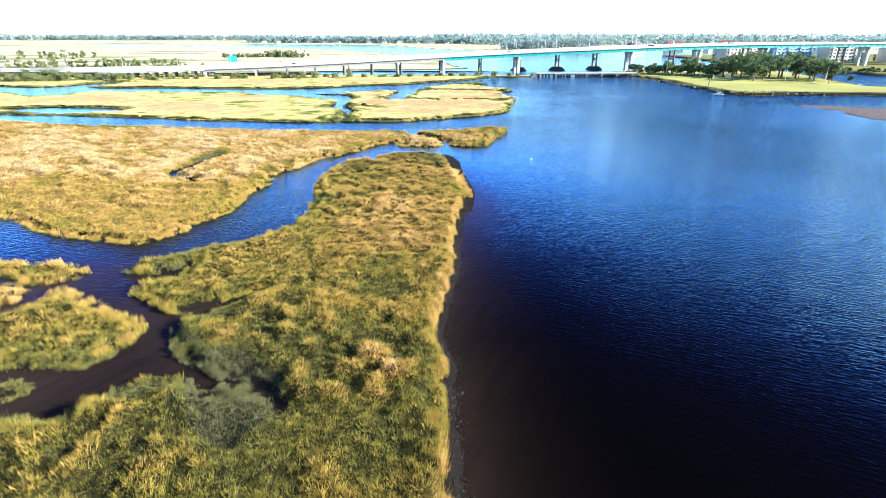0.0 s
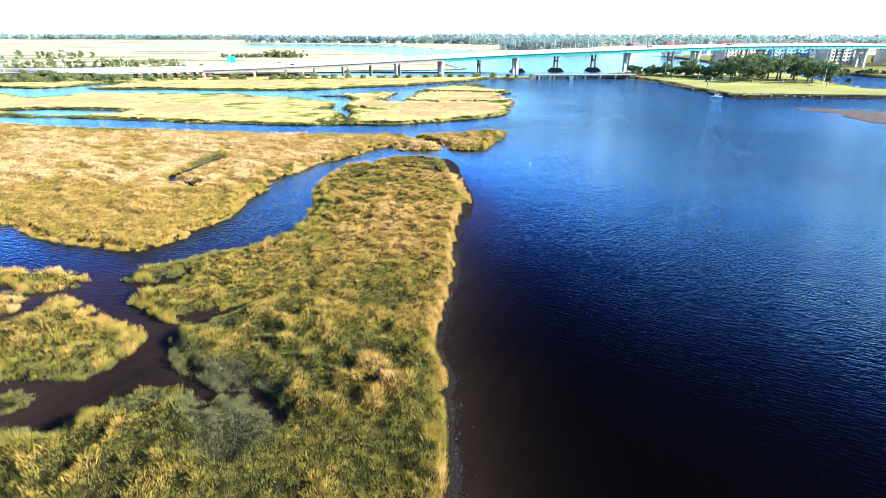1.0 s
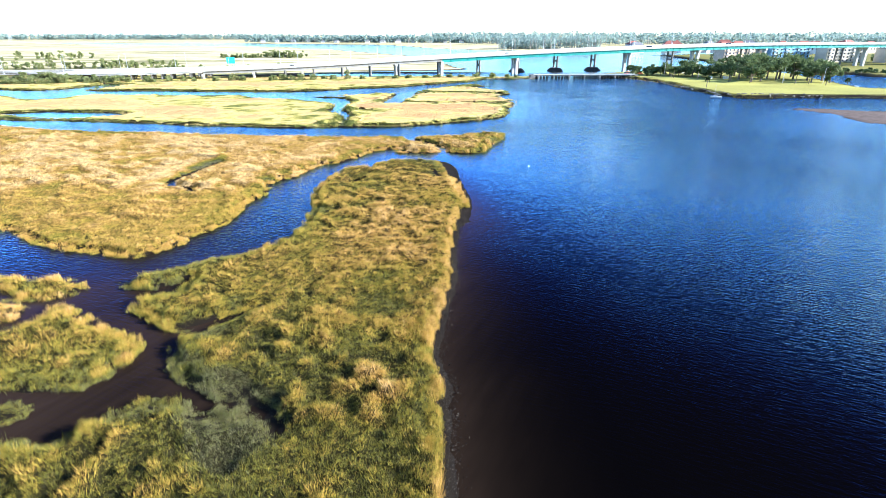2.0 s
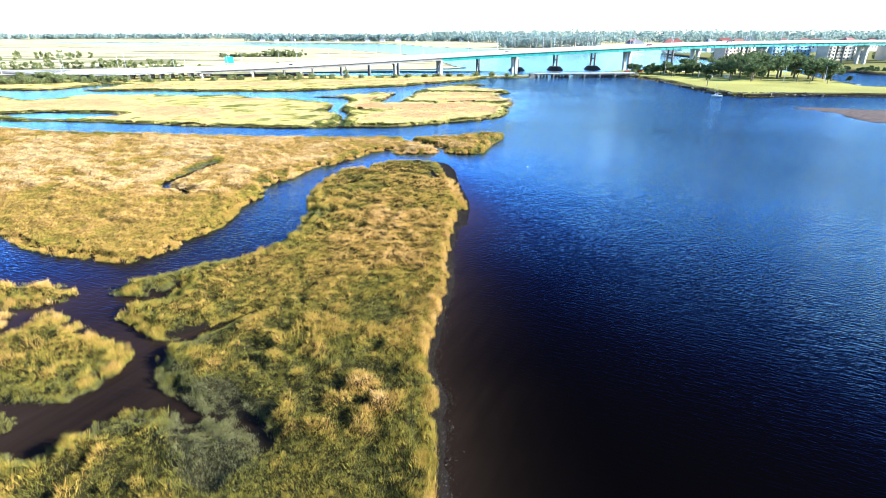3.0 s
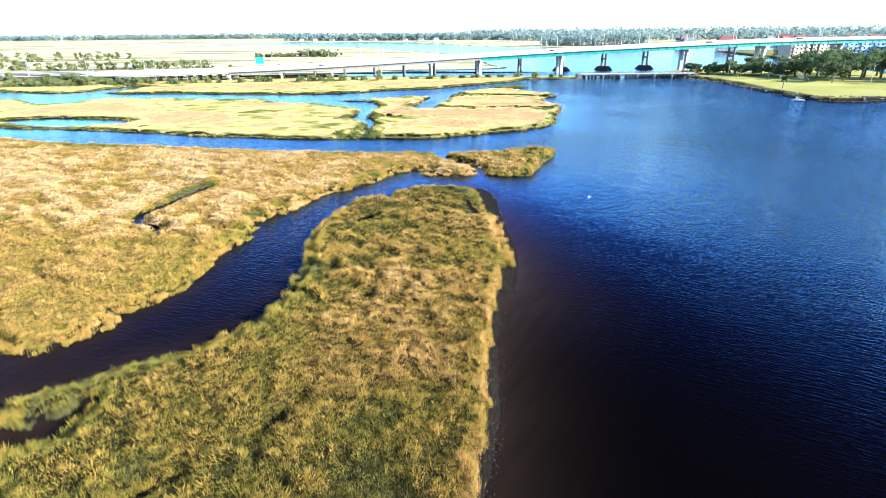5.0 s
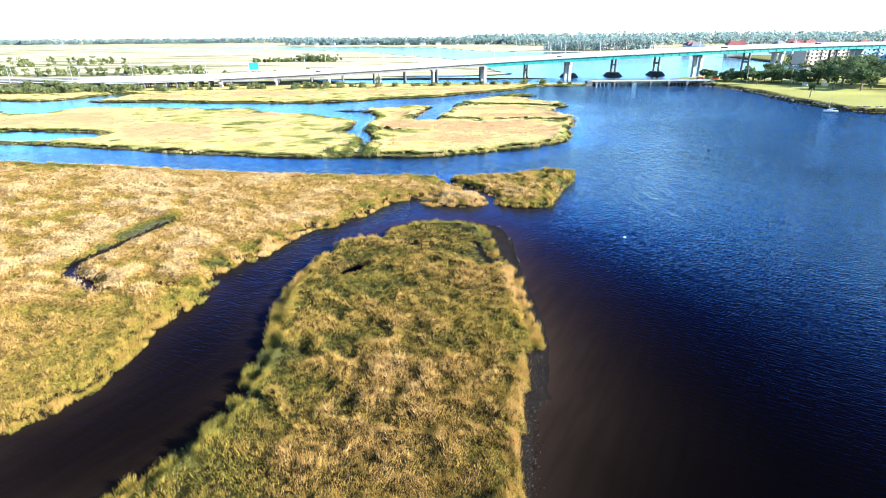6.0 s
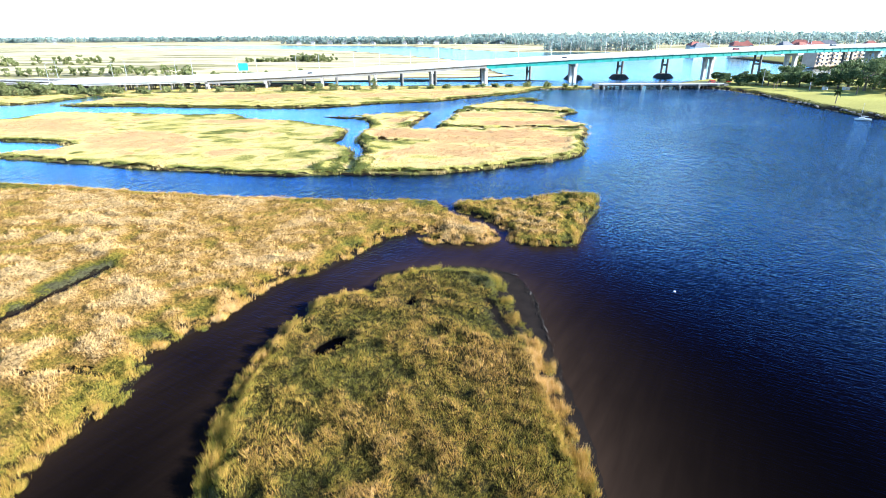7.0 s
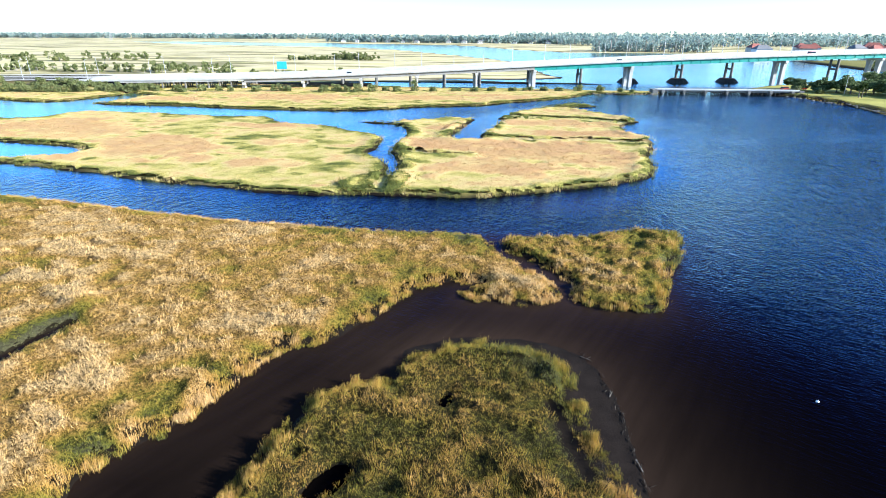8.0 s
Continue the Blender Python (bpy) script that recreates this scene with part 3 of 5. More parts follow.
height = np.maximum(height, np.where(sand > -1, np.clip(0.02 + sand * 0.02, -0.3, 0.25) + rough_ground * 0.2, -9))
height = np.maximum(height, np.where(shoal > -3, np.clip(-0.03 + shoal * 0.02, -0.1, -0.004) + rough_ground * 0.06, -9))
height = np.maximum(height, np.where(east > -3, np.clip(0.2 + east * 0.4, -1, 2.0), -9))
height = np.maximum(height, np.where(np.maximum(outer, shore) > -2, np.clip(0.1 + np.maximum(outer, shore) * 0.1, -1, 0.6), -9))
road_s = (gx + 5) * 0.9734 + (gy - 428) * 0.229
road_off = -(gx + 5) * 0.229 + (gy - 428) * 0.9734
fill = step(-road_s, 228, 262) * step(-np.abs(road_off - 12), -34, -20)
height = np.where(fill > 0.01, np.maximum(height, fill * 5.2), height)
ground_attrs = {
    # Cover stops below the bridge: dark bare mud paints in its shade.
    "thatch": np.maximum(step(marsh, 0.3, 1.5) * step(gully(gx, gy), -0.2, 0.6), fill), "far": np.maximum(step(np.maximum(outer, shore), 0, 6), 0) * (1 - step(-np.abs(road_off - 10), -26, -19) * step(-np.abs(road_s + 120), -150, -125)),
    "brown": brownness(gx, gy) * (gy > 170),
    "meadow": step(marsh, 0.8, 3.0) * step(gy, 178, 190) * (1 - step(-np.abs(road_off - 10), -26, -19)),
    "lawn": np.maximum(step(park, 2.2, 4.5), step(east, 2, 6) * 0.55) * (0.7 + 0.3 * vnoise(gx, gy, 14, 2)), "sand": np.maximum(step(sand, -0.5, 1.5), np.maximum(step(shoal, 0, 2) * 0.8, step(mudflat, 0, 1.0) * 0.05 * (marsh < 0.2))),
}
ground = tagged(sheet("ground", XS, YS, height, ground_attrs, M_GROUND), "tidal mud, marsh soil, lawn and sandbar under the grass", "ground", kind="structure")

WX = np.unique(np.concatenate([grow(-270, -4900, 14), axis([(-270, -70, 6), (-70, 30, 2.0), (30, 340, 6)]), grow(340, 4900, 14)]))
WY = np.unique(np.concatenate([-np.array(grow(75, 4900, 8)), axis([(-75, 20, 10), (20, 180, 2.0), (180, 350, 5), (350, 530, 8)]), grow(530, 4900, 20)]))
wx, wy = (a.ravel() for a in np.meshgrid(WX, WY))
shallow = np.zeros(wx.shape)
for line, reach in [(ISLANDS[key], 3.6) for key in ("point", "west", "near", "mid", "spit", "tuft_far", "tuft_near")] + [(MUD_LINE, 5.5), (SAND_LINE, 4.0), (SHOAL_LINE, 4.0)]:
    shallow += 0.5 * np.exp(np.minimum(inset(line, wx, wy), 0) / reach)
# Holes are deep; the shade in them is put into the water colour too.
shallow = np.clip(shallow - 0.02, 0, 1) * step(gully(wx, wy, HOLES), 0.5, 2.5)
lee = step(inset(ISLANDS["point"], wx, wy, 100), -95, 6) * (0.55 + 0.45 * step(wx, -26, -4))
for key in ("yellow", "brown", "causeway", "northwest"):
    lee = np.maximum(lee, np.exp(np.minimum(inset(ISLANDS[key], wx, wy, 40), 0) / 13))
lee = np.maximum(lee, 1.05 * step(wy, 415, 470))
lee = np.maximum(lee, 0.95 * step(-wx, 20, 60) * step(wy, 175, 200))
fetch = step(wy, 40, 200) * (1 - 0.75 * np.clip(lee, 0, 1)) * step(-wy, -440, -400)
chop = step(wy, 120, 260) * step(wx, 30, 60) * step(-wy, -420, -380)
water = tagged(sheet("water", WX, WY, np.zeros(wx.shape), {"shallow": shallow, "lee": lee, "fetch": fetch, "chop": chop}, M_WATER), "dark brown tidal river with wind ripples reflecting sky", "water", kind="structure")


# ---- marsh grass ----
def near_line(x, y):
    """Distance of a place on the plan from the middle line over the point marsh, at the height of a tall mast."""
    return np.sqrt(x * x + np.maximum(0, np.abs(y - 43) - 43) ** 2 + 29.0 ** 2)


# patches: x, y, radius, change of dryness, change of height
PATCHES = [(-12, 50, 8, -0.14, 0.0), (-20, 47, 6, -0.14, 0.0), (-16, 54, 6, -0.10, 0.0), (-17, 35, 4.5, -0.62, -0.25), (-20, 40, 3.5, -0.6, -0.3), (-24, 31, 6, 0.08, 0.1), (-9, 30, 8, -0.14, 0.0), (-3, 33, 6, -0.12, 0.0), (-14, 27, 5, -0.2, 0.0),
           (-12, 47.5, 1.3, 0.45, 0.25), (-6.5, 42.5, 1.6, 0.45, 0.25), (-4.5, 39, 1.3, 0.45, 0.2), (-10, 44, 1.2, 0.4, 0.2), (-19, 51.5, 1.5, 0.35, 0.2), (-5.2, 36, 1.2, 0.4, 0.2), (-9.5, 40.5, 1.0, 0.35, 0.2),
           (-8, 75, 12, 0.10, 0.0), (-5, 92, 11, 0.08, 0.0), (-14, 62, 5, 0.06, 0.0), (-21, 75, 4, -0.2, 0.0), (-9, 124, 6, -0.05, -0.15), (-9, 121, 13, -0.08, 0.0), (-5, 130, 3.5, -0.2, 0.0), (0, 118, 3, -0.2, -0.3),
           (-24.5, 51.4, 2.2, 0.0, -0.35), (-44, 84, 9, 0.14, 0.0), (-38, 92, 6, 0.1, 0.0), (-7, 56, 3, -0.3, -0.35), (-23.5, 92, 3, -0.3, 0.2), (-24, 84, 2.5, -0.25, 0.1), (-52, 80, 15, -0.23, 0.0), (-40, 93, 8, -0.10, 0.0), (-33, 103, 6, -0.08, 0.0), (-75, 88, 14, -0.2, 0.0), (-60, 130, 22, 0.12, 0.0), (-95, 140, 30, 0.12, 0.0),
           (-28, 140, 7, -0.06, 0.0), (-44, 151, 8, -0.08, 0.0), (-57.5, 130, 3.2, -0.8, -0.55), (-58.4, 125, 3.2, -0.8, -0.6), (-59, 119, 2.4, -0.75, -0.55), (-60, 114, 2.0, -0.7, -0.5), (-56.2, 134.5, 1.8, -0.45, 0.35), (-50, 104.4, 1.6, -0.35, 0.1), (14.5, 162, 4, -0.26, 0.1), (11.5, 150, 3.2, -0.3, 0.1), (17, 170, 3, -0.26, 0.1),
           (-75, 225, 22, -0.08, 0.0), (-60, 205, 16, -0.1, 0.0), (-45, 225, 6, -0.2, 0.4), (-20, 193, 6, -0.1, 0.0), (5, 203, 6, -0.1, 0.0)]
BASE_DRY = {"neck": 0.46, "point": 0.46, "west": 0.73, "spit": 0.58, "near": 0.5, "mid": 0.55, "tuft_far": 0.54, "tuft_near": 0.48, "yellow": 0.57, "brown": 0.65, "islet": 0.5, "causeway": 0.52, "northwest": 0.56}
TALL = {"neck": 0.55, "point": 1.3, "west": 1.4, "spit": 1.45, "near": 1.2, "mid": 1.2, "tuft_far": 0.9, "tuft_near": 0.8, "yellow": 0.4, "brown": 0.5, "islet": 0.42, "causeway": 0.42, "northwest": 0.42}


class Depth:
    """How deep inside one marsh each place lies, read off a fine grid."""

    def __init__(self, key):
        line = ISLANDS[key]
        self.x0, self.y0 = np.maximum(line.min(0), (-300, -60))
        self.x1, self.y1 = line.max(0)
        self.ux, self.uy = np.arange(self.x0 - 3, self.x1 + 4, 0.6), np.arange(self.y0 - 3, self.y1 + 4, 0.6)
        self.grid = inset(line, *np.meshgrid(self.ux, self.uy), 12)
        if key == "yellow":
            self.grid = np.minimum(self.grid, -inset(POND_LINE, *np.meshgrid(self.ux, self.uy), 12))

    def at(self, x, y):
        fi, fj = (x - self.ux[0]) / 0.6, (y - self.uy[0]) / 0.6
        i, j = np.clip(fi.astype(int), 0, len(self.ux) - 2), np.clip(fj.astype(int), 0, len(self.uy) - 2)
        fi, fj = fi - i, fj - j
        g = self.grid
        return (g[j, i] * (1 - fi) + g[j, i + 1] * fi) * (1 - fj) + (g[j + 1, i] * (1 - fi) + g[j + 1, i + 1] * fi) * fj


def ragged(key, x, y, deep):
    """The river side of the point is bitten and uneven."""
    if key != "point":
        return deep
    return deep - np.where((x > -2.5) & (y < 96), 0.7 * np.maximum(0, vnoise(y, y * 0 + 3, 5.0, 31) * 0.7 + vnoise(y, y * 0 + 9, 1.6, 32) * 0.5 - 0.22), 0.0)


def patches(x, y):
    dry, rise = np.zeros(x.shape), np.zeros(x.shape)
    for px, py, r, d, h in PATCHES:
        w = np.exp(-(((x - px) ** 2 + (y - py) ** 2) / (r * r)) ** 1.5 * 0.8)
        dry += d * w
        rise += h * w
    return dry, rise


def near_stand(key, x, y, deep, gap):
    """Dryness and height of the tall grass of the near marshes."""
    wx_, wy_ = x + 1.6 * vnoise(x, y, 3.0, 71), y + 1.6 * vnoise(x, y, 3.0, 72)
    tussock = step(vnoise(wx_ / (1.5 if key == "west" else 1.0), wy_, 1.7, 5), 0.2, 0.8)
    tuft = vnoise(x, y, 0.95, 6)
    fine = vnoise(x, y, 0.42, 16)
    wild = step(vnoise(x, y, 15, 73), 0.35, 0.7)
    dry = BASE_DRY[key] + (vnoise(x, y, 24, 15) - 0.5) * 0.24 + (vnoise(x, y, 9, 11) - 0.5) * 0.34 + (tussock - 0.5) * ((0.22 if key == "west" else 0.12) + 0.3 * wild) + (tuft - 0.5) * 0.3 + (vnoise(x, y, 5, 74) - 0.5) * 0.2 + (fine - 0.5) * 0.24
    change, lift = patches(x, y)
    rise = 1.0 + lift
    dry += np.where((change < 0) & (change > -0.3), change * 0.7, change)
    edge = 1 - step(deep, 0.8, 2.6)
    if key == "point":
        dry = np.where(dry > 0.5, 0.5 + (dry - 0.5) * 0.6, dry) - 0.02
    dry = np.where(change > -0.45, np.maximum(dry, 0.25 if key == "point" else 0.3), dry)
    dry -= (0.15 if key == "west" else 0.1) * (1 - step(deep, 1.2, 4.4 if key == "west" else 2.6)) * (0.4 + 1.2 * vnoise(x, y, 5, 14))
    if key == "point":
        # Sunlit east fringe: the brightness is painted in as extra dryness.
        dry += 0.2 * (1 - step(deep, 0.5, 1.8)) * step(x, -4, -1)
        rise += 0.1 * edge
    if key == "west":
        # a greener belt along the creek
        dry -= 0.08 * (1 - step(deep, 2.0, 6.0))
        # an even golden stand at its southern end
        even = 0.8 * (1 - step(y + (vnoise(x, y, 12, 75) - 0.5) * 14, 94, 112))
        dry += even * (0.57 + (fine - 0.5) * 0.2 + (tuft - 0.5) * 0.14 + (vnoise(x, y, 7, 76) - 0.5) * 0.16 - dry)
    high = TALL[key] * rise * (0.78 + (0.22 + 0.42 * wild) * (tussock - 0.5) + 0.4 * (tuft - 0.45) + 0.4 * (fine - 0.5)) * ((0.55 if key == "west" else 0.75) + (0.45 if key == "west" else 0.25) * step(deep, 0, 1.5)) * (0.45 + 0.55 * step(gap, 0, 1.6))
    return dry, np.clip(high, 0.22, 2.6)


def far_stand(key, x, y, deep, gap):
    """Dryness and height of the low grass of the far marshes."""
    lump = vnoise(x, y, 1.8, 5) * 0.35 + vnoise(x, y, 0.8, 6) * 0.35 + vnoise(x, y, 0.4, 16) * 0.3
    hummock = step(vnoise(x / 2.4, y, 2.2, 17) * 0.65 + vnoise(x, y, 18, 18) * 0.35, 0.69, 0.74)
    brown = brownness(x, y)
    change, lift = patches(x, y)
    # Hummocks go darker: their shadow sides are put into the dryness.
    dry = BASE_DRY[key] + (vnoise(x, y, 24, 15) - 0.5) * 0.2 + (vnoise(x, y, 9, 11) - 0.5) * 0.26 + (vnoise(x / 1.6, y, 2.6, 12) - 0.5) * 0.36 + (lump - 0.5) * 0.25 + 0.36 * brown - 0.08 - 0.2 * hummock + change
    rise = 1.0 + 0.35 * hummock + 0.7 * brown + lift
    # Greener edges; shade on bank and stand faces is also put in as dryness.
    dry -= 0.34 * (1 - step(deep, 1.0, 4.5)) * (0.5 + 1.0 * vnoise(x, y, 5, 14)) + 0.42 * (1 - step(gap, 1.0, 4.0))
    rise += 1.4 * (1 - step(deep, 2.0, 6.0)) * (0.4 + 1.2 * vnoise(x, y, 3, 24)) + 1.0 * (1 - step(gap, 1.0, 4.0))
    high = TALL[key] * (rise + brown * (vnoise(x / 1.5, y, 3.4, 53) - 0.5) * 1.2) * (0.8 + 0.2 * step(deep, 0, 2.2)) * (0.52 + 0.86 * lump) * (0.6 + 0.4 * step(gap, 0, 1.2))
    return dry, high


BODY = {"yellow": 0.72, "brown": 0.72, "neck": 0.7, "islet": 0.7, "causeway": 0.72, "northwest": 0.72, "west": 0.76, "spit": 0.72, "point": 0.7}


def body_share(key, deep, gap):
    """Share of the grass's height that is a closed mass of stems; none at the water's edge."""
    return BODY.get(key, 0.58) * step(deep, 0.05, 0.6) * step(gap, -0.1, 0.5)


def sward(key, depth, spacing, parent):
    """The closed mass of stems and lower leaves, out of which the single blades rise."""
    rng = np.random.default_rng(7)
    xs, ys = np.arange(depth.x0, depth.x1 + spacing, spacing), np.append(np.arange(depth.y0, 14, 1.5), np.arange(max(depth.y0, 14), depth.y1 + spacing, spacing))
    xs = xs[xs > (-230 if key == "west" else -290)]
    if key == "causeway":
        ys = ys[ys < 404]
    gx_, gy_ = np.meshgrid(xs, ys)
    shape = gx_.shape
    x, y = gx_.ravel() + rng.uniform(-0.3, 0.3, gx_.size) * spacing, gy_.ravel() + rng.uniform(-0.3, 0.3, gx_.size) * spacing
    deep, gap = ragged(key, x, y, depth.at(x, y)), gully(x, y)
    dry, high = (near_stand if depth.y0 < 180 else far_stand)(key, x, y, deep, gap)
    z = np.clip(0.02 + deep * 0.6, -0.1, 0.3) - 0.12 + high * body_share(key, deep, gap) + rng.uniform(-0.07, 0.07, x.size) * step(deep, 0.0, 0.4)
    good = ((deep > 0.1) & (gap > -0.05)).reshape(shape)
    cell = good[:-1, :-1] & good[1:, :-1] & good[:-1, 1:] & good[1:, 1:]
    j, i = np.nonzero(cell)
    k = j * shape[1] + i
    faces = np.stack([k, k + 1, k + shape[1] + 1, k + shape[1]], 1)
    used, faces = np.unique(faces, return_inverse=True)
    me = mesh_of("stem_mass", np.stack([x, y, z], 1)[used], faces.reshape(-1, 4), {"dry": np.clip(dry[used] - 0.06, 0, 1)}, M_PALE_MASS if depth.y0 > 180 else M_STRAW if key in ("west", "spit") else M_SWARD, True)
    ob = new("stem_mass", me)
    ob.parent = parent


def grass(key, seed, label):
    rng, depth = np.random.default_rng(seed), Depth(key)
    near = depth.y0 < 180
    size = 4.0
    tx, ty = (a.ravel() for a in np.meshgrid(np.arange(depth.x0, depth.x1, size), np.arange(depth.y0, depth.y1, size)))
    keep = inset(ISLANDS[key], tx + size / 2, ty + size / 2, 12) > -4
    if key == "causeway":
        keep &= ty < 404
    tx, ty = tx[keep], ty[keep]
    far = near_line(tx + size / 2, ty + size / 2)
    per = 5 if near else 9
    count = rng.poisson(np.clip((335000.0 if key == "west" else 290000.0 if near else 205000.0) / far ** 2, 5, 420) * size * size / per)
    count = np.where(ty < 20, count // 10, count)
    n = count.sum()
    x = np.repeat(tx, count) + rng.random(n) * size
    y = np.repeat(ty, count) + rng.random(n) * size
    far = np.repeat(far, count)
    deep, gap = ragged(key, x, y, depth.at(x, y)), gully(x, y)
    thin = vnoise(x, y, 0.45, 41) * 0.6 + vnoise(x, y, 1.1, 42) * 0.4
    ok = (deep > 0.2 * vnoise(x, y, 1.0, 9) - 0.12) & (gap > -0.2) & ((thin > (0.44 if near else 0.3)) | (rng.random(n) < 0.4) | (deep < 1.0))
    x, y, far, deep, gap = (a[ok] for a in (x, y, far, deep, gap))
    if near:
        # the stand closes up along the water
        rim = np.repeat(np.nonzero((deep < 1.1) & (y > 20))[0], 2)
        rx, ry = x[rim] + rng.normal(0, 0.22, len(rim)), y[rim] + rng.normal(0, 0.22, len(rim))
        rdeep = ragged(key, rx, ry, depth.at(rx, ry))
        on = rdeep > -0.05
        x, y, far, gap, deep = np.append(x, rx[on]), np.append(y, ry[on]), np.append(far, far[rim][on]), np.append(gap, gap[rim][on]), np.append(deep, rdeep[on])
    n = len(x)
    dry, high = (near_stand if near else far_stand)(key, x, y, deep, gap)
    dry = dry + rng.normal(0, 0.05 if key == "west" else 0.09 if near else 0.08, n)
    body = high * body_share(key, deep, gap)
    high = high * rng.uniform(0.85, 1.12, n)
    spread = (0.07 if near else 0.085) * np.clip(far / 45, 1.0, 5) * rng.uniform(0.6, 1.6, n)
    wind = (vnoise(x, y, 2.4, 21) - 0.62) * 0.4, (vnoise(x, y, 2.4, 22) - 0.5) * 0.4
    # each tuft is a fan of blades round its middle
    x, y, far, deep, dry, high, body, spread, wind_x, wind_y = (np.repeat(a, per) for a in (x, y, far, deep, dry, high, body, spread, *wind))
    n = len(x)
    ox, oy = rng.normal(0, 1, n), rng.normal(0, 1, n)
    x, y = x + ox * spread, y + oy * spread
    dry = np.clip(dry, 0.05, 0.95)
    z = np.clip(0.02 + deep * 0.6, -0.1, 0.3) - 0.06 + np.maximum(0, body - 0.22)
    long = np.maximum(0.14, high * rng.uniform(0.78, 1.08, n) - np.maximum(0, body - 0.22))
    wide = np.where(y < 18, 2.2, 1.0) * (0.02 if key in ("west", "spit") else 0.0125 if near else 0.026) * np.clip(far / 40, 0.85, 9) * (np.where(deep < 0.9, 1.1, 1.0) if near else 1.0) * rng.uniform(0.6, 1.4, n)
    turn = rng.uniform(0, 2 * np.pi, n)
    upright = np.clip(deep, 0.4, 1.0) if near else 1.0
    lx = upright * (ox * 0.16 + wind_x * (0.3 + 0.45 * dry) + rng.normal(0, 0.09, n)) * long
    ly = upright * (oy * 0.16 + wind_y * (0.3 + 0.45 * dry) + rng.normal(0, 0.09, n)) * long
    cx, cy = np.cos(turn) * wide / 2, np.sin(turn) * wide / 2
    v = np.empty((n, 3, 3), np.float32)
    v[:, 0] = np.stack([x - cx * 0.5, y - cy * 0.5, z], 1)
    v[:, 1] = np.stack([x + lx * 0.4 + cx, y + ly * 0.4 + cy, z + long * 0.5], 1)
    v[:, 2] = np.stack([x + lx, y + ly, z + long], 1)
    faces = np.arange(n * 3).reshape(n, 3)
    # Tips are drier; the darker base also paints in shade low in the stand.
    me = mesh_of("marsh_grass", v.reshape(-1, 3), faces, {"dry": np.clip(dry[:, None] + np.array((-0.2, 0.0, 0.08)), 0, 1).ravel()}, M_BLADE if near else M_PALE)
    ob = tagged(new("marsh_grass", me), label, "grass", "marsh grass stands", "stuff")
    sward(key, depth, 0.5 if key == "west" else 0.3 if near else 1.0, ob)
    return ob


for k, (key, label) in enumerate({
        "point": "green and straw cordgrass covering the long marsh point", "west": "tan and golden cordgrass on the broad marsh beside the creek",
        "spit": "brown and green cordgrass on the islet off the marsh", "near": "olive cordgrass on a rounded islet in the creek",
        "mid": "pale olive cordgrass on a low creek islet", "tuft_far": "small pale tuft of cordgrass in the creek", "tuft_near": "tiny tuft of cordgrass in the creek",
        "yellow": "yellow-green low cordgrass around a pond", "brown": "brown and yellow cordgrass on a lobed marsh island", "neck": "green cordgrass joining two marsh islands", "islet": "small far islet of yellow cordgrass",
        "causeway": "yellow marsh grass before the bridge causeway", "northwest": "yellow marsh grass on the far creek bank"}.items()):
    grass(key, 100 + k, label)


# ---- building blocks ----
def part(name, bm, material, parent, label=""):
    me = bpy.data.meshes.new(name)
    bm.to_mesh(me)
    bm.free()
    me.materials.append(material)
    ob = new(name, me)
    ob.parent = parent
    if label:
        ob["label"] = label
    return ob


def box(bm, m, sx, sy, sz, bevel=0.0):
    """A box of that size about the pose m, its edges eased."""
    got = bmesh.ops.create_cube(bm, size=1.0, matrix=m @ Matrix.Diagonal((sx, sy, sz, 1)))
    if bevel:
        edges = {e for v in got["verts"] for e in v.link_edges}
        bmesh.ops.bevel(bm, geom=list(edges), offset=bevel, segments=1, affect="EDGES")
    return bm


def rod(bm, a, b, r0, r1=None, sides=8):
    """A round bar from a to b, tapering."""
    a, b = Vector(a), Vector(b)
    d = b - a
    m = Matrix.Translation((a + b) / 2) @ d.to_track_quat("Z", "Y").to_matrix().to_4x4()
    bmesh.ops.create_cone(bm, cap_ends=True, segments=sides, radius1=r0, radius2=r0 if r1 is None else r1, depth=d.length, matrix=m)
    return bm


def empty(name, m, label, category, group="", kind=""):
    ob = new(name)
    ob.matrix_basis = m
    return tagged(ob, label, category, group, kind)


def sweep(bm, section, stations):
    """A closed section carried along stations, each a matrix; capped at both ends."""
    rings = [[bm.verts.new(m @ Vector((0, u, w))) for u, w in section] for m in stations]
    k = len(section)
    for a, b in zip(rings, rings[1:]):
        for i in range(k):
            bm.faces.new((a[i], a[(i + 1) % k], b[(i + 1) % k], b[i]))
    bm.faces.new(rings[0][::-1])
    bm.faces.new(rings[-1])
    bmesh.ops.recalc_face_normals(bm, faces=bm.faces)
    return bm


# ---- the road bridge ----
BEARING = math.degrees(math.atan2(36, 153))
GRADE_S = [-420, -260, -198, -140, -70, 0, 60, 155, 215, 280, 400, 560]
GRADE_Z = [4.4, 4.6, 5.0, 6.2, 8.9, 12.2, 14.8, 17.9, 19.4, 20.4, 20.8, 18.5]
_gs = np.arange(-420, 561, 4.0)
_gz = np.convolve(np.pad(np.interp(_gs, GRADE_S, GRADE_Z), 6, mode="edge"), np.ones(13) / 13, "valid")


def deck_z(s):
    """Height of the road surface at s metres along the bridge."""
    return float(np.interp(s, _gs, _gz))


def on_bridge(s, off, z=None):
    """A pose at s along and off across the bridge, x along it, z up."""
    c, n = math.cos(radians(BEARING)), math.sin(radians(BEARING))
    return pose(-5 + s * c - off * n, 428 + s * n + off * c, deck_z(s) if z is None else z, 0, 0, BEARING)


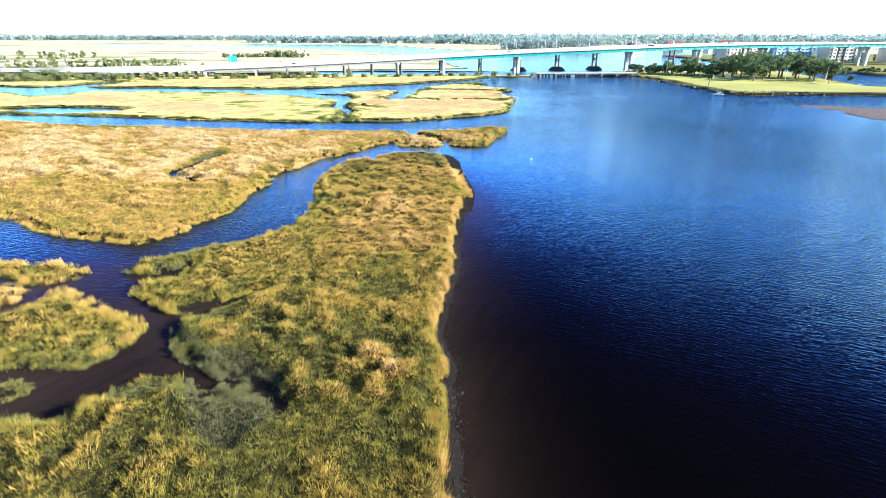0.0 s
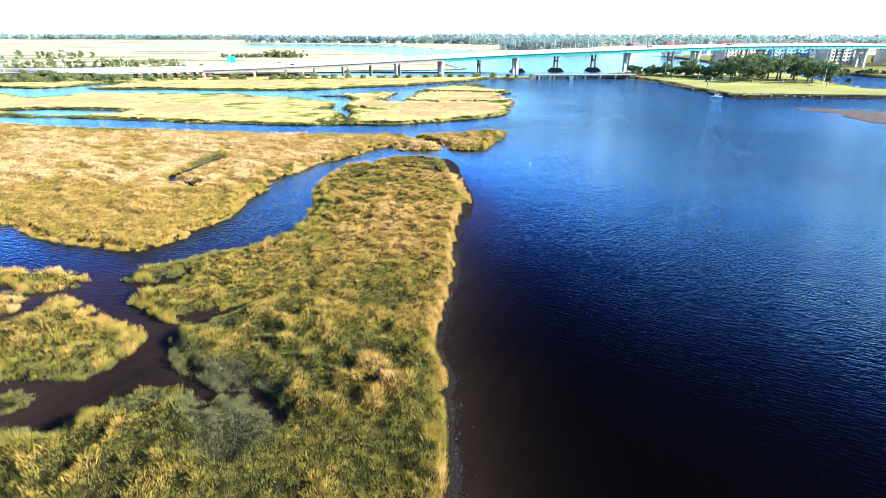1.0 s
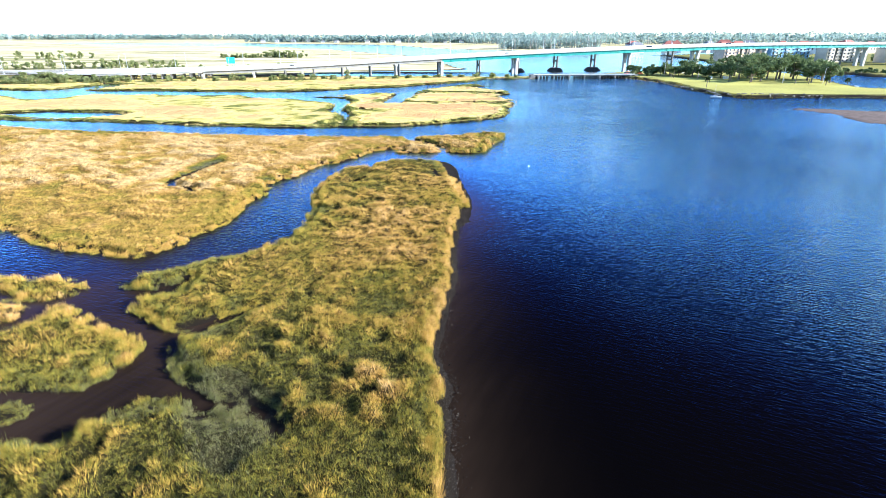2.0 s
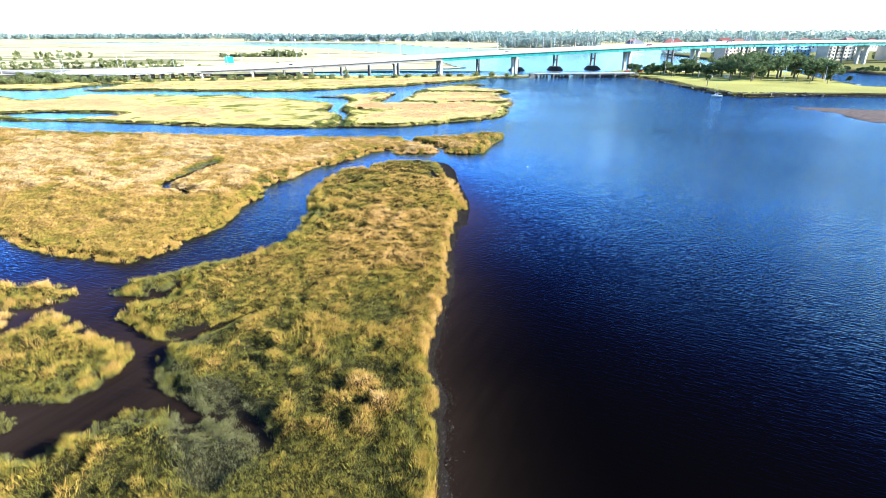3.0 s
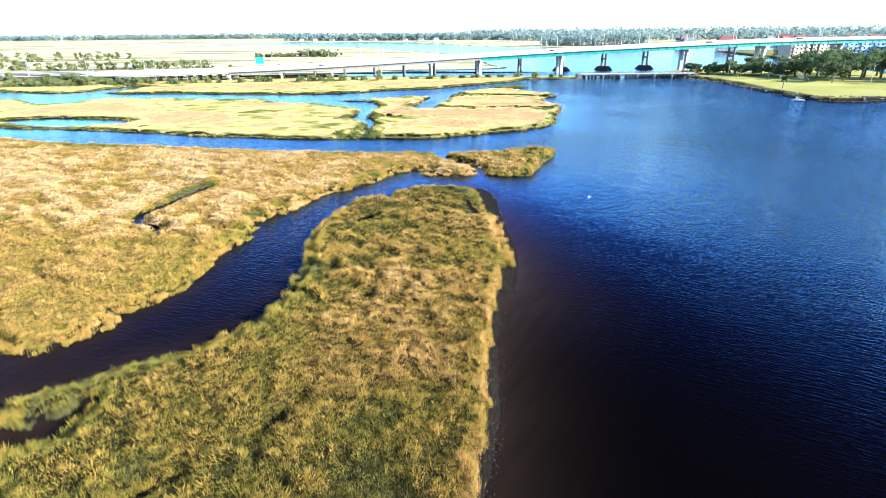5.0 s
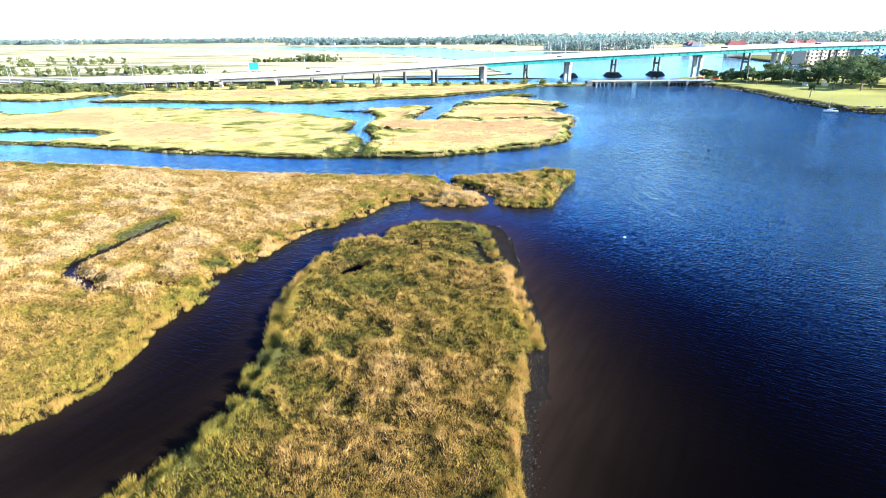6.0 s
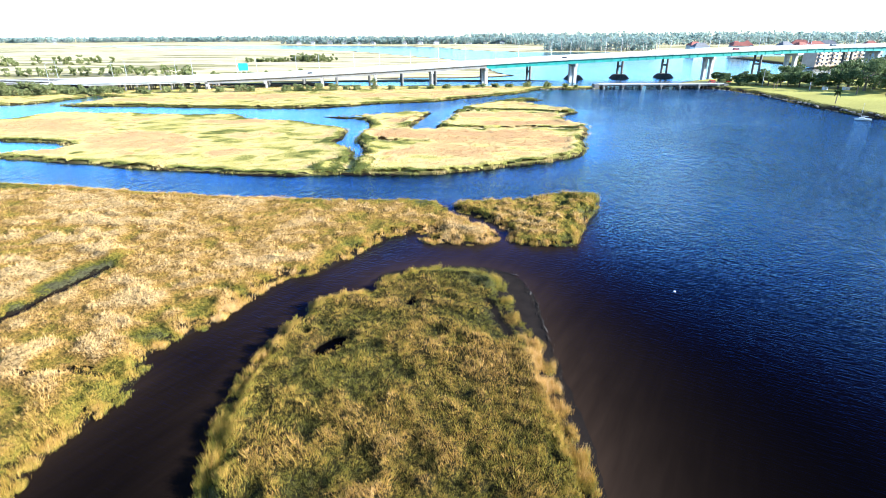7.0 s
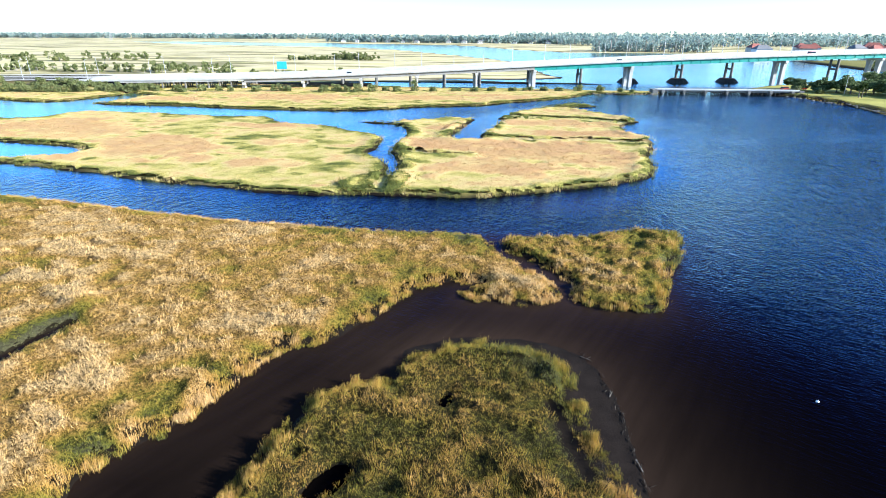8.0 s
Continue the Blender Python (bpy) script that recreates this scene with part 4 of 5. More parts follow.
def road_bridge(off, piers, steel_from, label, second=False):
    root = empty("road_bridge", on_bridge(0, off, 0), label, "bridge", "road bridges")
    inv = root.matrix_basis.inverted()

    def station(s, dz=0.0):
        return inv @ on_bridge(s, off) @ pose(0, 0, dz)

    def run(a, b, step_len=8.0):
        n = max(2, int((b - a) / step_len) + 1)
        return [a + (b - a) * i / (n - 1) for i in range(n)]

    half = 6.6
    part("deck", sweep(bmesh.new(), [(-half, -0.35), (half, -0.35), (half, 0.0), (-half, 0.0)], [station(s) for s in run(-420, 560)]), M_ROADTOP, root)
    for side in (-1, 1):
        sec = [(side * half - 0.18, 0.002), (side * half + 0.22, 0.002), (side * half + 0.16, 1.0), (side * half - 0.1, 1.0)]
        part("parapet", sweep(bmesh.new(), sec, [station(s, 0.002) for s in run(-420, 560)]), M_CONC, root, "pale concrete parapet")
    spans = [p for p in piers]
    for a, b in zip(spans, spans[1:]):
        steel = a >= steel_from
        deep = 2.4 if steel else 1.75
        bottom = M_TEAL if steel else M_GIRDER
        for u in (-5.6, -1.9, 1.9, 5.6):
            bm = bmesh.new()
            st = [station(s, -0.355) for s in run(a + 0.12, b - 0.12, 10)]
            if steel:
                sweep(bm, [(u - 0.3, -deep), (u + 0.3, -deep), (u + 0.3, -deep + 0.1), (u + 0.05, -deep + 0.1), (u + 0.05, -0.1), (u + 0.3, -0.1), (u + 0.3, 0), (u - 0.3, 0), (u - 0.3, -0.1), (u - 0.05, -0.1), (u - 0.05, -deep + 0.1), (u - 0.3, -deep + 0.1)], st)
                if abs(u) > 5:
                    n = max(2, int((b - a) / 6))
                    for i in range(1, n):
                        box(bm, station(a + (b - a) * i / n, -0.36 - deep / 2) @ pose(0, u + 0.16 * (1 if u > 0 else -1), 0), 0.06, 0.2, deep - 0.22)
            else:
                sweep(bm, [(u - 0.4, -deep), (u + 0.4, -deep), (u + 0.3, -deep + 0.4), (u + 0.15, -deep + 0.5), (u + 0.15, -0.3), (u + 0.5, -0.12), (u + 0.5, 0), (u - 0.5, 0), (u - 0.5, -0.12), (u - 0.15, -0.3), (u - 0.15, -deep + 0.5), (u - 0.3, -deep + 0.4)], st)
            part("girder", bm, bottom, root, "teal painted steel girder" if steel else "")
    for i, s in enumerate(piers):
        steel = s >= steel_from
        top = deck_z(s) - 0.36 - (2.4 if steel and s > steel_from else 1.75)
        pier = part("pier", box(bmesh.new(), inv @ on_bridge(s, off, top - 0.75), 1.9, 12.6, 1.48, 0.12), M_CONC_OLD if second else M_CONC, root, "stained concrete pier, darkened for shade" if second else "pale concrete pier")
        wet = (50 if second else 20) < s < 190
        foot = 2.6 if (second and wet) else (-1.0 if wet else 0.0)
        if steel and not second:
            # two flared legs
            for u in (-3.6, 3.6):
                bm = bmesh.new()
                lo, hi = inv @ on_bridge(s, off, foot), inv @ on_bridge(s, off, top - 1.5)
                rings = []
                for m, hx, hy in ((lo, 1.0, 1.35), (lo @ pose(0, 0, (top - 1.5 - foot) * 0.75), 1.0, 1.35), (hi, 1.0, 1.75)):
                    rings.append([bm.verts.new(m @ Vector((dx * hx, u + dy * hy, 0))) for dx, dy in ((-1, -1), (1, -1), (1, 1), (-1, 1))])
                for a, b in zip(rings, rings[1:]):
                    for q in range(4):
                        bm.faces.new((a[q], a[(q + 1) % 4], b[(q + 1) % 4], b[q]))
                bm.faces.new(rings[0][::-1])
                bm.faces.new(rings[-1])
                part("column", bm, M_CONC, pier)
        else:
            for u in (-3.4, 3.4):
                part("column", rod(bmesh.new(), inv @ on_bridge(s, off, foot) @ Vector((0, u, 0)), inv @ on_bridge(s, off, top - 1.5) @ Vector((0, u, 0)), 0.85, 0.8, 14), M_CONC_OLD if second else M_CONC, pier)
            if second and 20 < s < 300:
                part("cross_beam", box(bmesh.new(), inv @ on_bridge(s, off, (foot + top) / 2), 1.2, 5.2, 1.2, 0.08), M_CONC_OLD, pier)
        if second and wet:
            bm = bmesh.new()
            lo, hi = inv @ on_bridge(s, off, -0.8), inv @ on_bridge(s, off, 2.7)
            bmesh.ops.create_cone(bm, cap_ends=True, segments=14, radius1=1.0, radius2=0.55, depth=3.5, matrix=inv @ on_bridge(s, off, 0.95) @ Matrix.Diagonal((7.5, 10.0, 1, 1)))
            part("footing", bm, M_FENDER, pier, "dark weathered pier footing")
    return root, station


FRONT_PIERS = [-168, -135, -102, -69.5, -34.5, 0, 59, 155, 217, 281, 387, 470]
front_bridge, _st = road_bridge(0, FRONT_PIERS, 0, "long concrete road bridge with teal steel girder spans")
back_bridge, _st = road_bridge(25, [-168, -137, -115, -94, -72.5, -51, -28.5, 4, 37, 70, 104, 138, 211, 285, 390], 4, "parallel road bridge on weathered piers darkened for shade", True)


def low_trestle(across):
    """The low approach, where short bents stand close together."""
    root = empty("approach_trestle", on_bridge(-200, across, 0), "low concrete approach trestle with close square bents", "bridge", "approach trestles")
    inv = root.matrix_basis.inverted()
    for off in (-6.0, 6.0):
        part("edge_beam", sweep(bmesh.new(), [(-0.3, -1.15), (0.3, -1.15), (0.3, -0.36), (-0.3, -0.36)], [inv @ on_bridge(s, across + off) for s in range(-236, -167, 4)]), M_CONC, root)
    for s in np.arange(-232, -168, 6.3):
        top = deck_z(s) - 1.15
        bent = part("bent", box(bmesh.new(), inv @ on_bridge(s, across, top - 0.3), 0.8, 12.4, 0.6, 0.05), M_CONC_OLD, root)
        for u in (-5.4, -1.8, 1.8, 5.4):
            part("post", box(bmesh.new(), inv @ on_bridge(s, across + u, (top - 0.6) / 2), 0.7, 0.7, top - 0.6, 0.05), M_CONC_OLD, bent)


low_trestle(0)
low_trestle(25)


def street_lamp(m):
    root = empty("street_lamp", m, "tall grey steel street lamp on the bridge parapet", "street lamp", "bridge street lamps")
    part("base", rod(bmesh.new(), (0, 0, 0), (0, 0, 0.5), 0.28, 0.22, 10), M_METAL, root)
    part("pole", rod(bmesh.new(), (0, 0, 0.5), (0, 0, 9.6), 0.16, 0.09, 8), M_METAL, root)
    bm = bmesh.new()
    for a, b in (((0, 0, 9.4), (0, 0.8, 10.1)), ((0, 0.8, 10.1), (0, 2.2, 10.3))):
        rod(bm, a, b, 0.08, 0.07, 6)
    part("arm", bm, M_METAL, root)
    part("lamp_head", box(bmesh.new(), pose(0, 2.5, 10.28), 0.32, 0.9, 0.2, 0.05), M_METAL, root)
    return root


lamp = street_lamp(on_bridge(-150, -6.55) @ pose(0, 0, 1.0))
for s in list(range(-320, -150, 34)) + list(range(-116, 480, 34)):
    copy_thing(lamp, on_bridge(s, -6.55) @ pose(0, 0, 1.0))
for s in range(-305, 480, 40):
    copy_thing(lamp, on_bridge(s, 31.55) @ pose(0, 0, 1.0, 0, 0, 180))


def car(m, paint, label, long=4.6, high=1.45, van=False):
    root = empty("car", m, label, "car", "cars on the bridge")
    bm = bmesh.new()
    w = 0.9
    side = [(-long / 2, 0.35), (long / 2, 0.35), (long / 2, 0.75), (long * 0.22, 0.95), (-long / 2, 1.0)]
    for y in (-w, w):
        bm.faces.new([bm.verts.new((x, y, z)) for x, z in (side if y < 0 else side[::-1])])
    bm.verts.ensure_lookup_table()
    n = len(side)
    a, b = bm.verts[:n], list(bm.verts[n:])[::-1]
    for i in range(n):
        bm.faces.new((a[(i + 1) % n], a[i], b[i], b[(i + 1) % n]))
    bmesh.ops.recalc_face_normals(bm, faces=bm.faces)
    bmesh.ops.bevel(bm, geom=bm.edges[:], offset=0.06, segments=2, affect="EDGES")
    part("body", bm, paint, root)
    for name, z0, z1, grow_by, mat_ in (("window_band", 0.96, high - 0.14, 0.0, M_GLASS), ("roof", high - 0.138, high, 0.02, paint)):
        bm = bmesh.new()
        back, front = -long / 2 + 0.15, long * (0.34 if van else 0.2)
        lean = 0.28 if name == "window_band" else 0.12
        lo = [(back, -0.84), (front, -0.84), (front, 0.84), (back, 0.84)]
        if name == "roof":
            lo = [(back + 0.22, -0.7), (front - 0.36, -0.7), (front - 0.36, 0.7), (back + 0.22, 0.7)]
        hi = [(x + (lean if x < 0 else -lean), y * 0.84) for x, y in lo]
        ra, rb = [bm.verts.new((x, y, z0)) for x, y in lo], [bm.verts.new((x, y, z1)) for x, y in hi]
        for i in range(4):
            bm.faces.new((ra[i], ra[(i + 1) % 4], rb[(i + 1) % 4], rb[i]))
        bm.faces.new(rb)
        bm.faces.new(ra[::-1])
        part(name, bm, mat_, root)
    for x in (-long * 0.32, long * 0.32):
        for y in (-0.82, 0.82):
            wheel = part("wheel", rod(bmesh.new(), (x, y - 0.1, 0.33), (x, y + 0.1, 0.33), 0.33, 0.33, 12), M_RUBBER, root)
            part("rim", rod(bmesh.new(), (x, y - 0.11, 0.33), (x, y + 0.11, 0.33), 0.2, 0.2, 8), M_METAL, wheel)
    return root


car(on_bridge(52, -3.5), M_DARKCAR, "dark blue saloon car driving on the bridge")
car(on_bridge(172, -3.0), M_RED, "red van driving on the bridge", 5.4, 1.9, True)
car(on_bridge(-108, -2.5), M_DARKCAR, "black car driving on the low bridge", 4.5)
car(on_bridge(250, 2.5), M_WHITE, "white van driving on the bridge", 5.2, 2.0, True)


def sign_board():
    m = on_bridge(-155, 40, 0.5)
    root = empty("road_sign", m, "teal highway sign board behind the causeway", "sign")
    for x in (-1.6, 1.6):
        part("post", rod(bmesh.new(), (x, 0, 0), (x, 0, 11.5), 0.16, 0.14, 8), M_METAL, root)
    part("panel", box(bmesh.new(), pose(0, -0.2, 9.8), 6.2, 0.14, 4.6, 0.05), M_SIGN, root)


sign_board()


# ---- low pier at the river's edge ----
def low_pier():
    a, b = Vector((61, 399, 0)), Vector((133, 404, 0))
    d = b - a
    ang = math.degrees(math.atan2(d.y, d.x))
    root = empty("fishing_pier", pose(a.x, a.y, 0, 0, 0, ang), "low weathered concrete pier between the rocky bank and the park", "pier")
    L = d.length
    part("deck", box(bmesh.new(), pose(L / 2, 0, 2.5), L, 5.5, 0.45, 0.05), M_CONC, root)
    for y in (-2.6, 2.6):
        rail = part("railing", box(bmesh.new(), pose(L / 2, y, 3.55), L, 0.08, 0.1), M_CONC_OLD, root)
        for i in range(37):
            part("baluster", box(bmesh.new(), pose(i * L / 36, y, 3.12), 0.12, 0.1, 0.85), M_CONC_OLD, rail)
    part("kerb", box(bmesh.new(), pose(L / 2, -2.72, 2.85), L, 0.22, 0.3, 0.02), M_WHITE, root)
    for y in (-1.9, 0, 1.9):
        part("girder", box(bmesh.new(), pose(L / 2, y, 1.86), L - 1, 0.45, 0.85, 0.03), M_CONC_OLD, root)
    for i in range(7):
        x = 3 + i * (L - 6) / 6
        bent = part("bent_cap", box(bmesh.new(), pose(x, 0, 1.55), 1.5, 6.2, 1.4, 0.06), M_CONC_OLD, root)
        for y in (-2.2, 0, 2.2):
            part("pile", rod(bmesh.new(), (x, y, -1.4), (x, y, 0.9), 0.55, 0.55, 10), M_CONC_OLD, bent)
    for i in range(6):
        for k in range(4):
            if (i, k) in ((0, 3), (2, 0), (5, 2)):
                continue
            x = 3 + (i + 0.2 + 0.2 * k) * (L - 6) / 6
            bent = part("timber_bent", box(bmesh.new(), pose(x, 0, 1.25), 0.4, 5.6, 0.35, 0.02), M_FENDER, root)
            for y in (-2.4, -0.8, 0.8, 2.4):
                part("timber_post", rod(bmesh.new(), (x, y, -1.4), (x + 0.3, y, 1.1), 0.24, 0.2, 7), M_FENDER, bent)
    for x in (-1.2, L + 1.2):
        part("abutment", box(bmesh.new(), pose(x, 0, 0.95), 2.6, 6.4, 3.1, 0.08), M_CONC_OLD, root)


low_pier()


# ---- trees ----
def leaf_mesh(name, clumps, per, leaf, material, seed):
    """Small leaf blades scattered through and on rounded clumps (x, y, z, rx, rz)."""
    rng = np.random.default_rng(seed)
    c = np.repeat(np.array(clumps, float), per, 0)
    n = len(c)
    d = rng.normal(size=(n, 3))
    d /= np.linalg.norm(d, axis=1)[:, None]
    r = rng.uniform(0.25, 1.0, n) ** 0.45 * rng.uniform(0.85, 1.12, n)
    p = c[:, :3] + d * np.stack([c[:, 3], c[:, 3], c[:, 4]], 1) * r[:, None]
    u = rng.normal(size=(n, 3))
    w = rng.normal(size=(n, 3))
    u /= np.linalg.norm(u, axis=1)[:, None]
    w = np.cross(u, w)
    w /= np.linalg.norm(w, axis=1)[:, None]
    s = (leaf * rng.uniform(0.5, 1.3, n))[:, None]
    v = np.stack([p - u * s, p + w * s * 0.7, p + u * s, p - w * s * 0.7], 1)
    return mesh_of(name, v.reshape(-1, 3), np.arange(n * 4).reshape(n, 4), None, material)


def oak(m, high, wide, seed, label="spreading dark green live oak on the lawn", leaf_mat=None, group="park trees", name="tree"):
    rng = random.Random(seed)
    root = empty(name, m, label, "tree", group)
    bm = bmesh.new()
    fork = high * 0.28
    rod(bm, (0, 0, -0.3), (0.1, 0, fork), high * 0.045, high * 0.03, 8)
    clumps = []
    for i in range(9):
        ang, rad = i * 2.4 + rng.uniform(-0.4, 0.4), wide * rng.uniform(0.12, 0.42)
        tip = Vector((math.cos(ang) * rad, math.sin(ang) * rad, high * rng.uniform(0.4, 0.88)))
        rod(bm, (0.1, 0, fork * 0.95), tip, high * 0.018, high * 0.006, 6)
        for k in range(3):
            clumps.append((tip.x + rng.uniform(-1, 1) * wide * 0.12, tip.y + rng.uniform(-1, 1) * wide * 0.12, tip.z + rng.uniform(-0.2, 0.08) * high, wide * rng.uniform(0.09, 0.19), high * rng.uniform(0.07, 0.14)))
    part("trunk", bm, M_BARK, root)
    crown = new("crown", leaf_mesh("crown", clumps, 80, 0.5, leaf_mat or M_LEAF, seed))
    crown.parent = root
    return root


def palm(m, high, seed):
    rng = random.Random(seed)
    root = empty("palm_tree", m, "cabbage palm with a ragged crown on the lawn", "tree", "park palms")
    part("trunk", rod(bmesh.new(), (0, 0, -0.3), (0.15, 0.1, high), 0.24, 0.17, 8), M_BARK, root)
    bm = bmesh.new()
    for i in range(46):
        ang, up = rng.uniform(0, 6.28), rng.uniform(-0.9, 1.2)
        ln = rng.uniform(1.4, 2.2)
        d = Vector((math.cos(ang) * math.cos(up), math.sin(ang) * math.cos(up), math.sin(up)))
        side = d.cross(Vector((0, 0, 1))).normalized()
        o = Vector((0.15, 0.1, high))
        mid, tip = o + d * ln * 0.6, o + d * ln + Vector((0, 0, -0.5 * ln))
        q = [bm.verts.new(p) for p in (o - side * 0.05, o + side * 0.05, mid + side * 0.42, tip, mid - side * 0.42)]
        bm.faces.new(q)
    part("fronds", bm, M_PALM, root)
    return root


def park_z(x, y):
    i = int(np.argmin(np.abs(XS - x)))
    j = int(np.argmin(np.abs(YS - y)))
    return float(height[j * len(XS) + i])


def at_ground(x, y, turn=0):
    return pose(x, y, park_z(x, y), 0, 0, turn)


OAKS = [(146, 408, 6, 10), (153, 406, 6.5, 10), (162, 410, 8, 12), (163, 398, 7, 11), (170, 404, 8, 12), (186, 384, 10, 14), (196, 392, 11, 15), (210, 392, 12, 16), (215, 380, 11, 15), (230, 376, 12, 15), (240, 362, 10, 13), (178, 384, 8, 11), (138, 412, 5, 8),
        (158, 402, 9, 13), (170, 392, 10, 15), (182, 398, 12, 17), (192, 372, 12, 17), (203, 382, 13, 19), (213, 366, 12, 16), (222, 378, 13, 18), (232, 364, 11, 15), (236, 348, 10, 13),
        (226, 350, 9, 12), (205, 404, 12, 17), (238, 392, 12, 17), (150, 414, 8, 12), (176, 416, 11, 16), (222, 408, 12, 17), (140, 424, 7, 10), (190, 352, 9, 12), (247, 372, 11, 14), (200, 360, 9, 12)]
for k, (x, y, h, w) in enumerate(OAKS):
    oak(at_ground(x, y, k * 40), h * (1.3 if x > 182 else 1.0), w, 300 + k)
for k, (x, y, h) in enumerate([(180, 358, 6.5), (176, 352, 6), (147, 318, 5.0), (210, 340, 6.5), (217, 338, 6), (222, 330, 4.2), (165, 372, 6), (186, 346, 7), (240, 338, 4), (154, 384, 6), (152, 383, 5.4)]):
    palm(at_ground(x, y), h, 500 + k)
oak(at_ground(236, 287, 20), 3.6, 4.6, 612, "small bushy tree at the tip of the lawn")


def bush(m, high, wide, seed, label):
    rng = random.Random(seed)
    root = empty("bush", m, label, "bush", "causeway bushes")
    bm = bmesh.new()
    clumps = []
    for i in range(6):
        ang, rad = rng.uniform(0, 6.28), wide * rng.uniform(0.05, 0.36)
        tip = (math.cos(ang) * rad, math.sin(ang) * rad, high * rng.uniform(0.4, 0.8))
        rod(bm, (0, 0, -0.2), tip, 0.12, 0.05, 5)
        clumps += [(*tip, wide * rng.uniform(0.14, 0.24), high * rng.uniform(0.16, 0.28)), (tip[0], tip[1], high * 0.25, wide * 0.2, high * 0.25)]
    part("stems", bm, M_BARK, root)
    crown = new("crown", leaf_mesh("crown", clumps, 48, 0.4, M_SHRUB, seed))
    crown.parent = root
    return root


rng = random.Random(8)
for k, s in enumerate(np.arange(-350, -214, 2.8)):
    x, y = (on_bridge(s, -13 - 9 * (k % 2) + rng.uniform(-2, 2), 0)).translation.xy
    bush(at_ground(x, y), rng.uniform(4.0, 6.0) if k % 2 else rng.uniform(2.6, 4.0), rng.uniform(6, 9), 700 + k, "dense dark green bush along the causeway")
for k, (x, y, h, w) in enumerate([(-212, 362, 4.5, 6), (-206, 360, 3, 6), (-194, 361, 4, 7), (-188, 358, 2.6, 6), (-182, 364, 4.5, 7), (-172, 364, 4.4, 5), (-166, 366, 2.8, 5), (-152, 368, 3.4, 7), (-142, 372, 4.4, 8),
                                  (-136, 371, 4, 6), (-116, 374, 4, 7), (-110, 376, 4.5, 7), (-104, 374, 3.4, 7), (-98, 377, 4.6, 7), (-90, 378, 4.2, 7), (-84, 380, 3.4, 6), (-77, 381, 3.6, 6), (-68, 384, 6.2, 5),
                                  (-58, 386, 2.6, 6), (-46, 389, 2.4, 6), (-36, 391, 2.8, 6), (-26, 394, 2.6, 7), (-16, 396, 2.4, 6), (-7, 398, 2.6, 6), (2, 399, 3, 5), (10, 400, 2.2, 5), (20, 402, 3.4, 6),
                                  (32, 401, 3.6, 6), (43, 398, 2.6, 5), (49, 398, 2.2, 4), (134, 408, 3.4, 5), (143, 401, 3.2, 5)]):
    bush(at_ground(x, y), h, w, 760 + k, "low green shrub on the causeway bank")


def wood(name, places, label, per, leaf, seed, material, group=""):
    """Far trees, too many to count: ragged crowns on thin stems, side by side."""
    rng = random.Random(seed)
    clumps, bm = [], bmesh.new()
    for x, y, z, h, w in places:
        rod(bm, (x, y, z - 0.5), (x, y, z + h * 0.8), w * 0.05, w * 0.02, 5)
        for i in range(4):
            clumps.append((x + rng.uniform(-0.35, 0.35) * w, y + rng.uniform(-0.35, 0.35) * w, z + h * rng.uniform(0.12, 0.88), w * rng.uniform(0.2, 0.4), h * rng.uniform(0.1, 0.2)))
    root = empty(name, pose(0, 0, 0), label, "trees", group, "stuff")
    crown = new("crown", leaf_mesh("crown", clumps, per, leaf, material, seed))
    crown.parent = root
    part("stems", bm, M_PALEBARK, root)


def belt(x0, y0, x1, y1, n, depth, h0, h1, seed, z=0.5):
    rng = random.Random(seed)
    out = []
    for i in range(n):
        t = rng.random()
        h = rng.uniform(h0, h1)
        out.append((x0 + (x1 - x0) * t + rng.uniform(-10, 10), y0 + (y1 - y0) * t + rng.uniform(0, depth), z, h, h * rng.uniform(0.5, 0.9)))
    return out


wood("far_wood", belt(-3000, 2150, -700, 2350, 1100, 120, 16, 25, 1), "hazy line of far woods beyond the marsh", 7, 3.2, 1, M_PINE_HAZED)
wood("far_wood", belt(-620, 1750, 120, 1650, 600, 120, 14, 24, 2), "far wooded shore with scattered houses", 10, 2.6, 2, M_PINE_HAZED)
wood("far_wood", belt(60, 1500, 2600, 1300, 1300, 260, 18, 26, 3), "long dark belt of far woods", 7, 2.8, 3, M_PINE_HAZED)
wood("far_wood", belt(-100, 2300, 3400, 2000, 900, 200, 24, 33, 11), "highest far belt of hazy woods", 7, 3.6, 11, M_PINE_HAZED)
wood("pine_wood", belt(105, 1040, 285, 1060, 130, 90, 18, 27, 4), "stand of tall pines on the far shore", 16, 1.6, 4, M_PINE_HAZED)
wood("marsh_hammock", belt(-278, 690, -238, 694, 34, 30, 2.5, 5.5, 5) + belt(-230, 692, -190, 700, 44, 45, 3, 9.5, 15), "low wooded hammock in the outer marsh", 22, 1.1, 5, M_SHRUB)
wood("roadside_trees", belt(-430, 462, -235, 486, 80, 40, 4, 8, 6), "olive trees behind the causeway", 22, 0.9, 6, M_SHRUB)
wood("roadside_trees", belt(-240, 462, -130, 478, 40, 12, 2.5, 5.5, 7), "low trees beside the causeway", 28, 0.9, 7, M_SHRUB)
wood("marsh_trees", belt(-600, 560, -430, 640, 50, 60, 5, 11, 16), "pale olive trees out on the marsh", 26, 1.1, 16, M_SHRUB)
wood("bank_shrubs", belt(300, 452, 330, 420, 26, 8, 2.0, 4.0, 17, 1.4) + belt(330, 420, 430, 390, 40, 8, 2.0, 4.5, 18, 1.4), "dark shrubs along the far bank below the apartments", 22, 0.7, 17, M_LEAF)
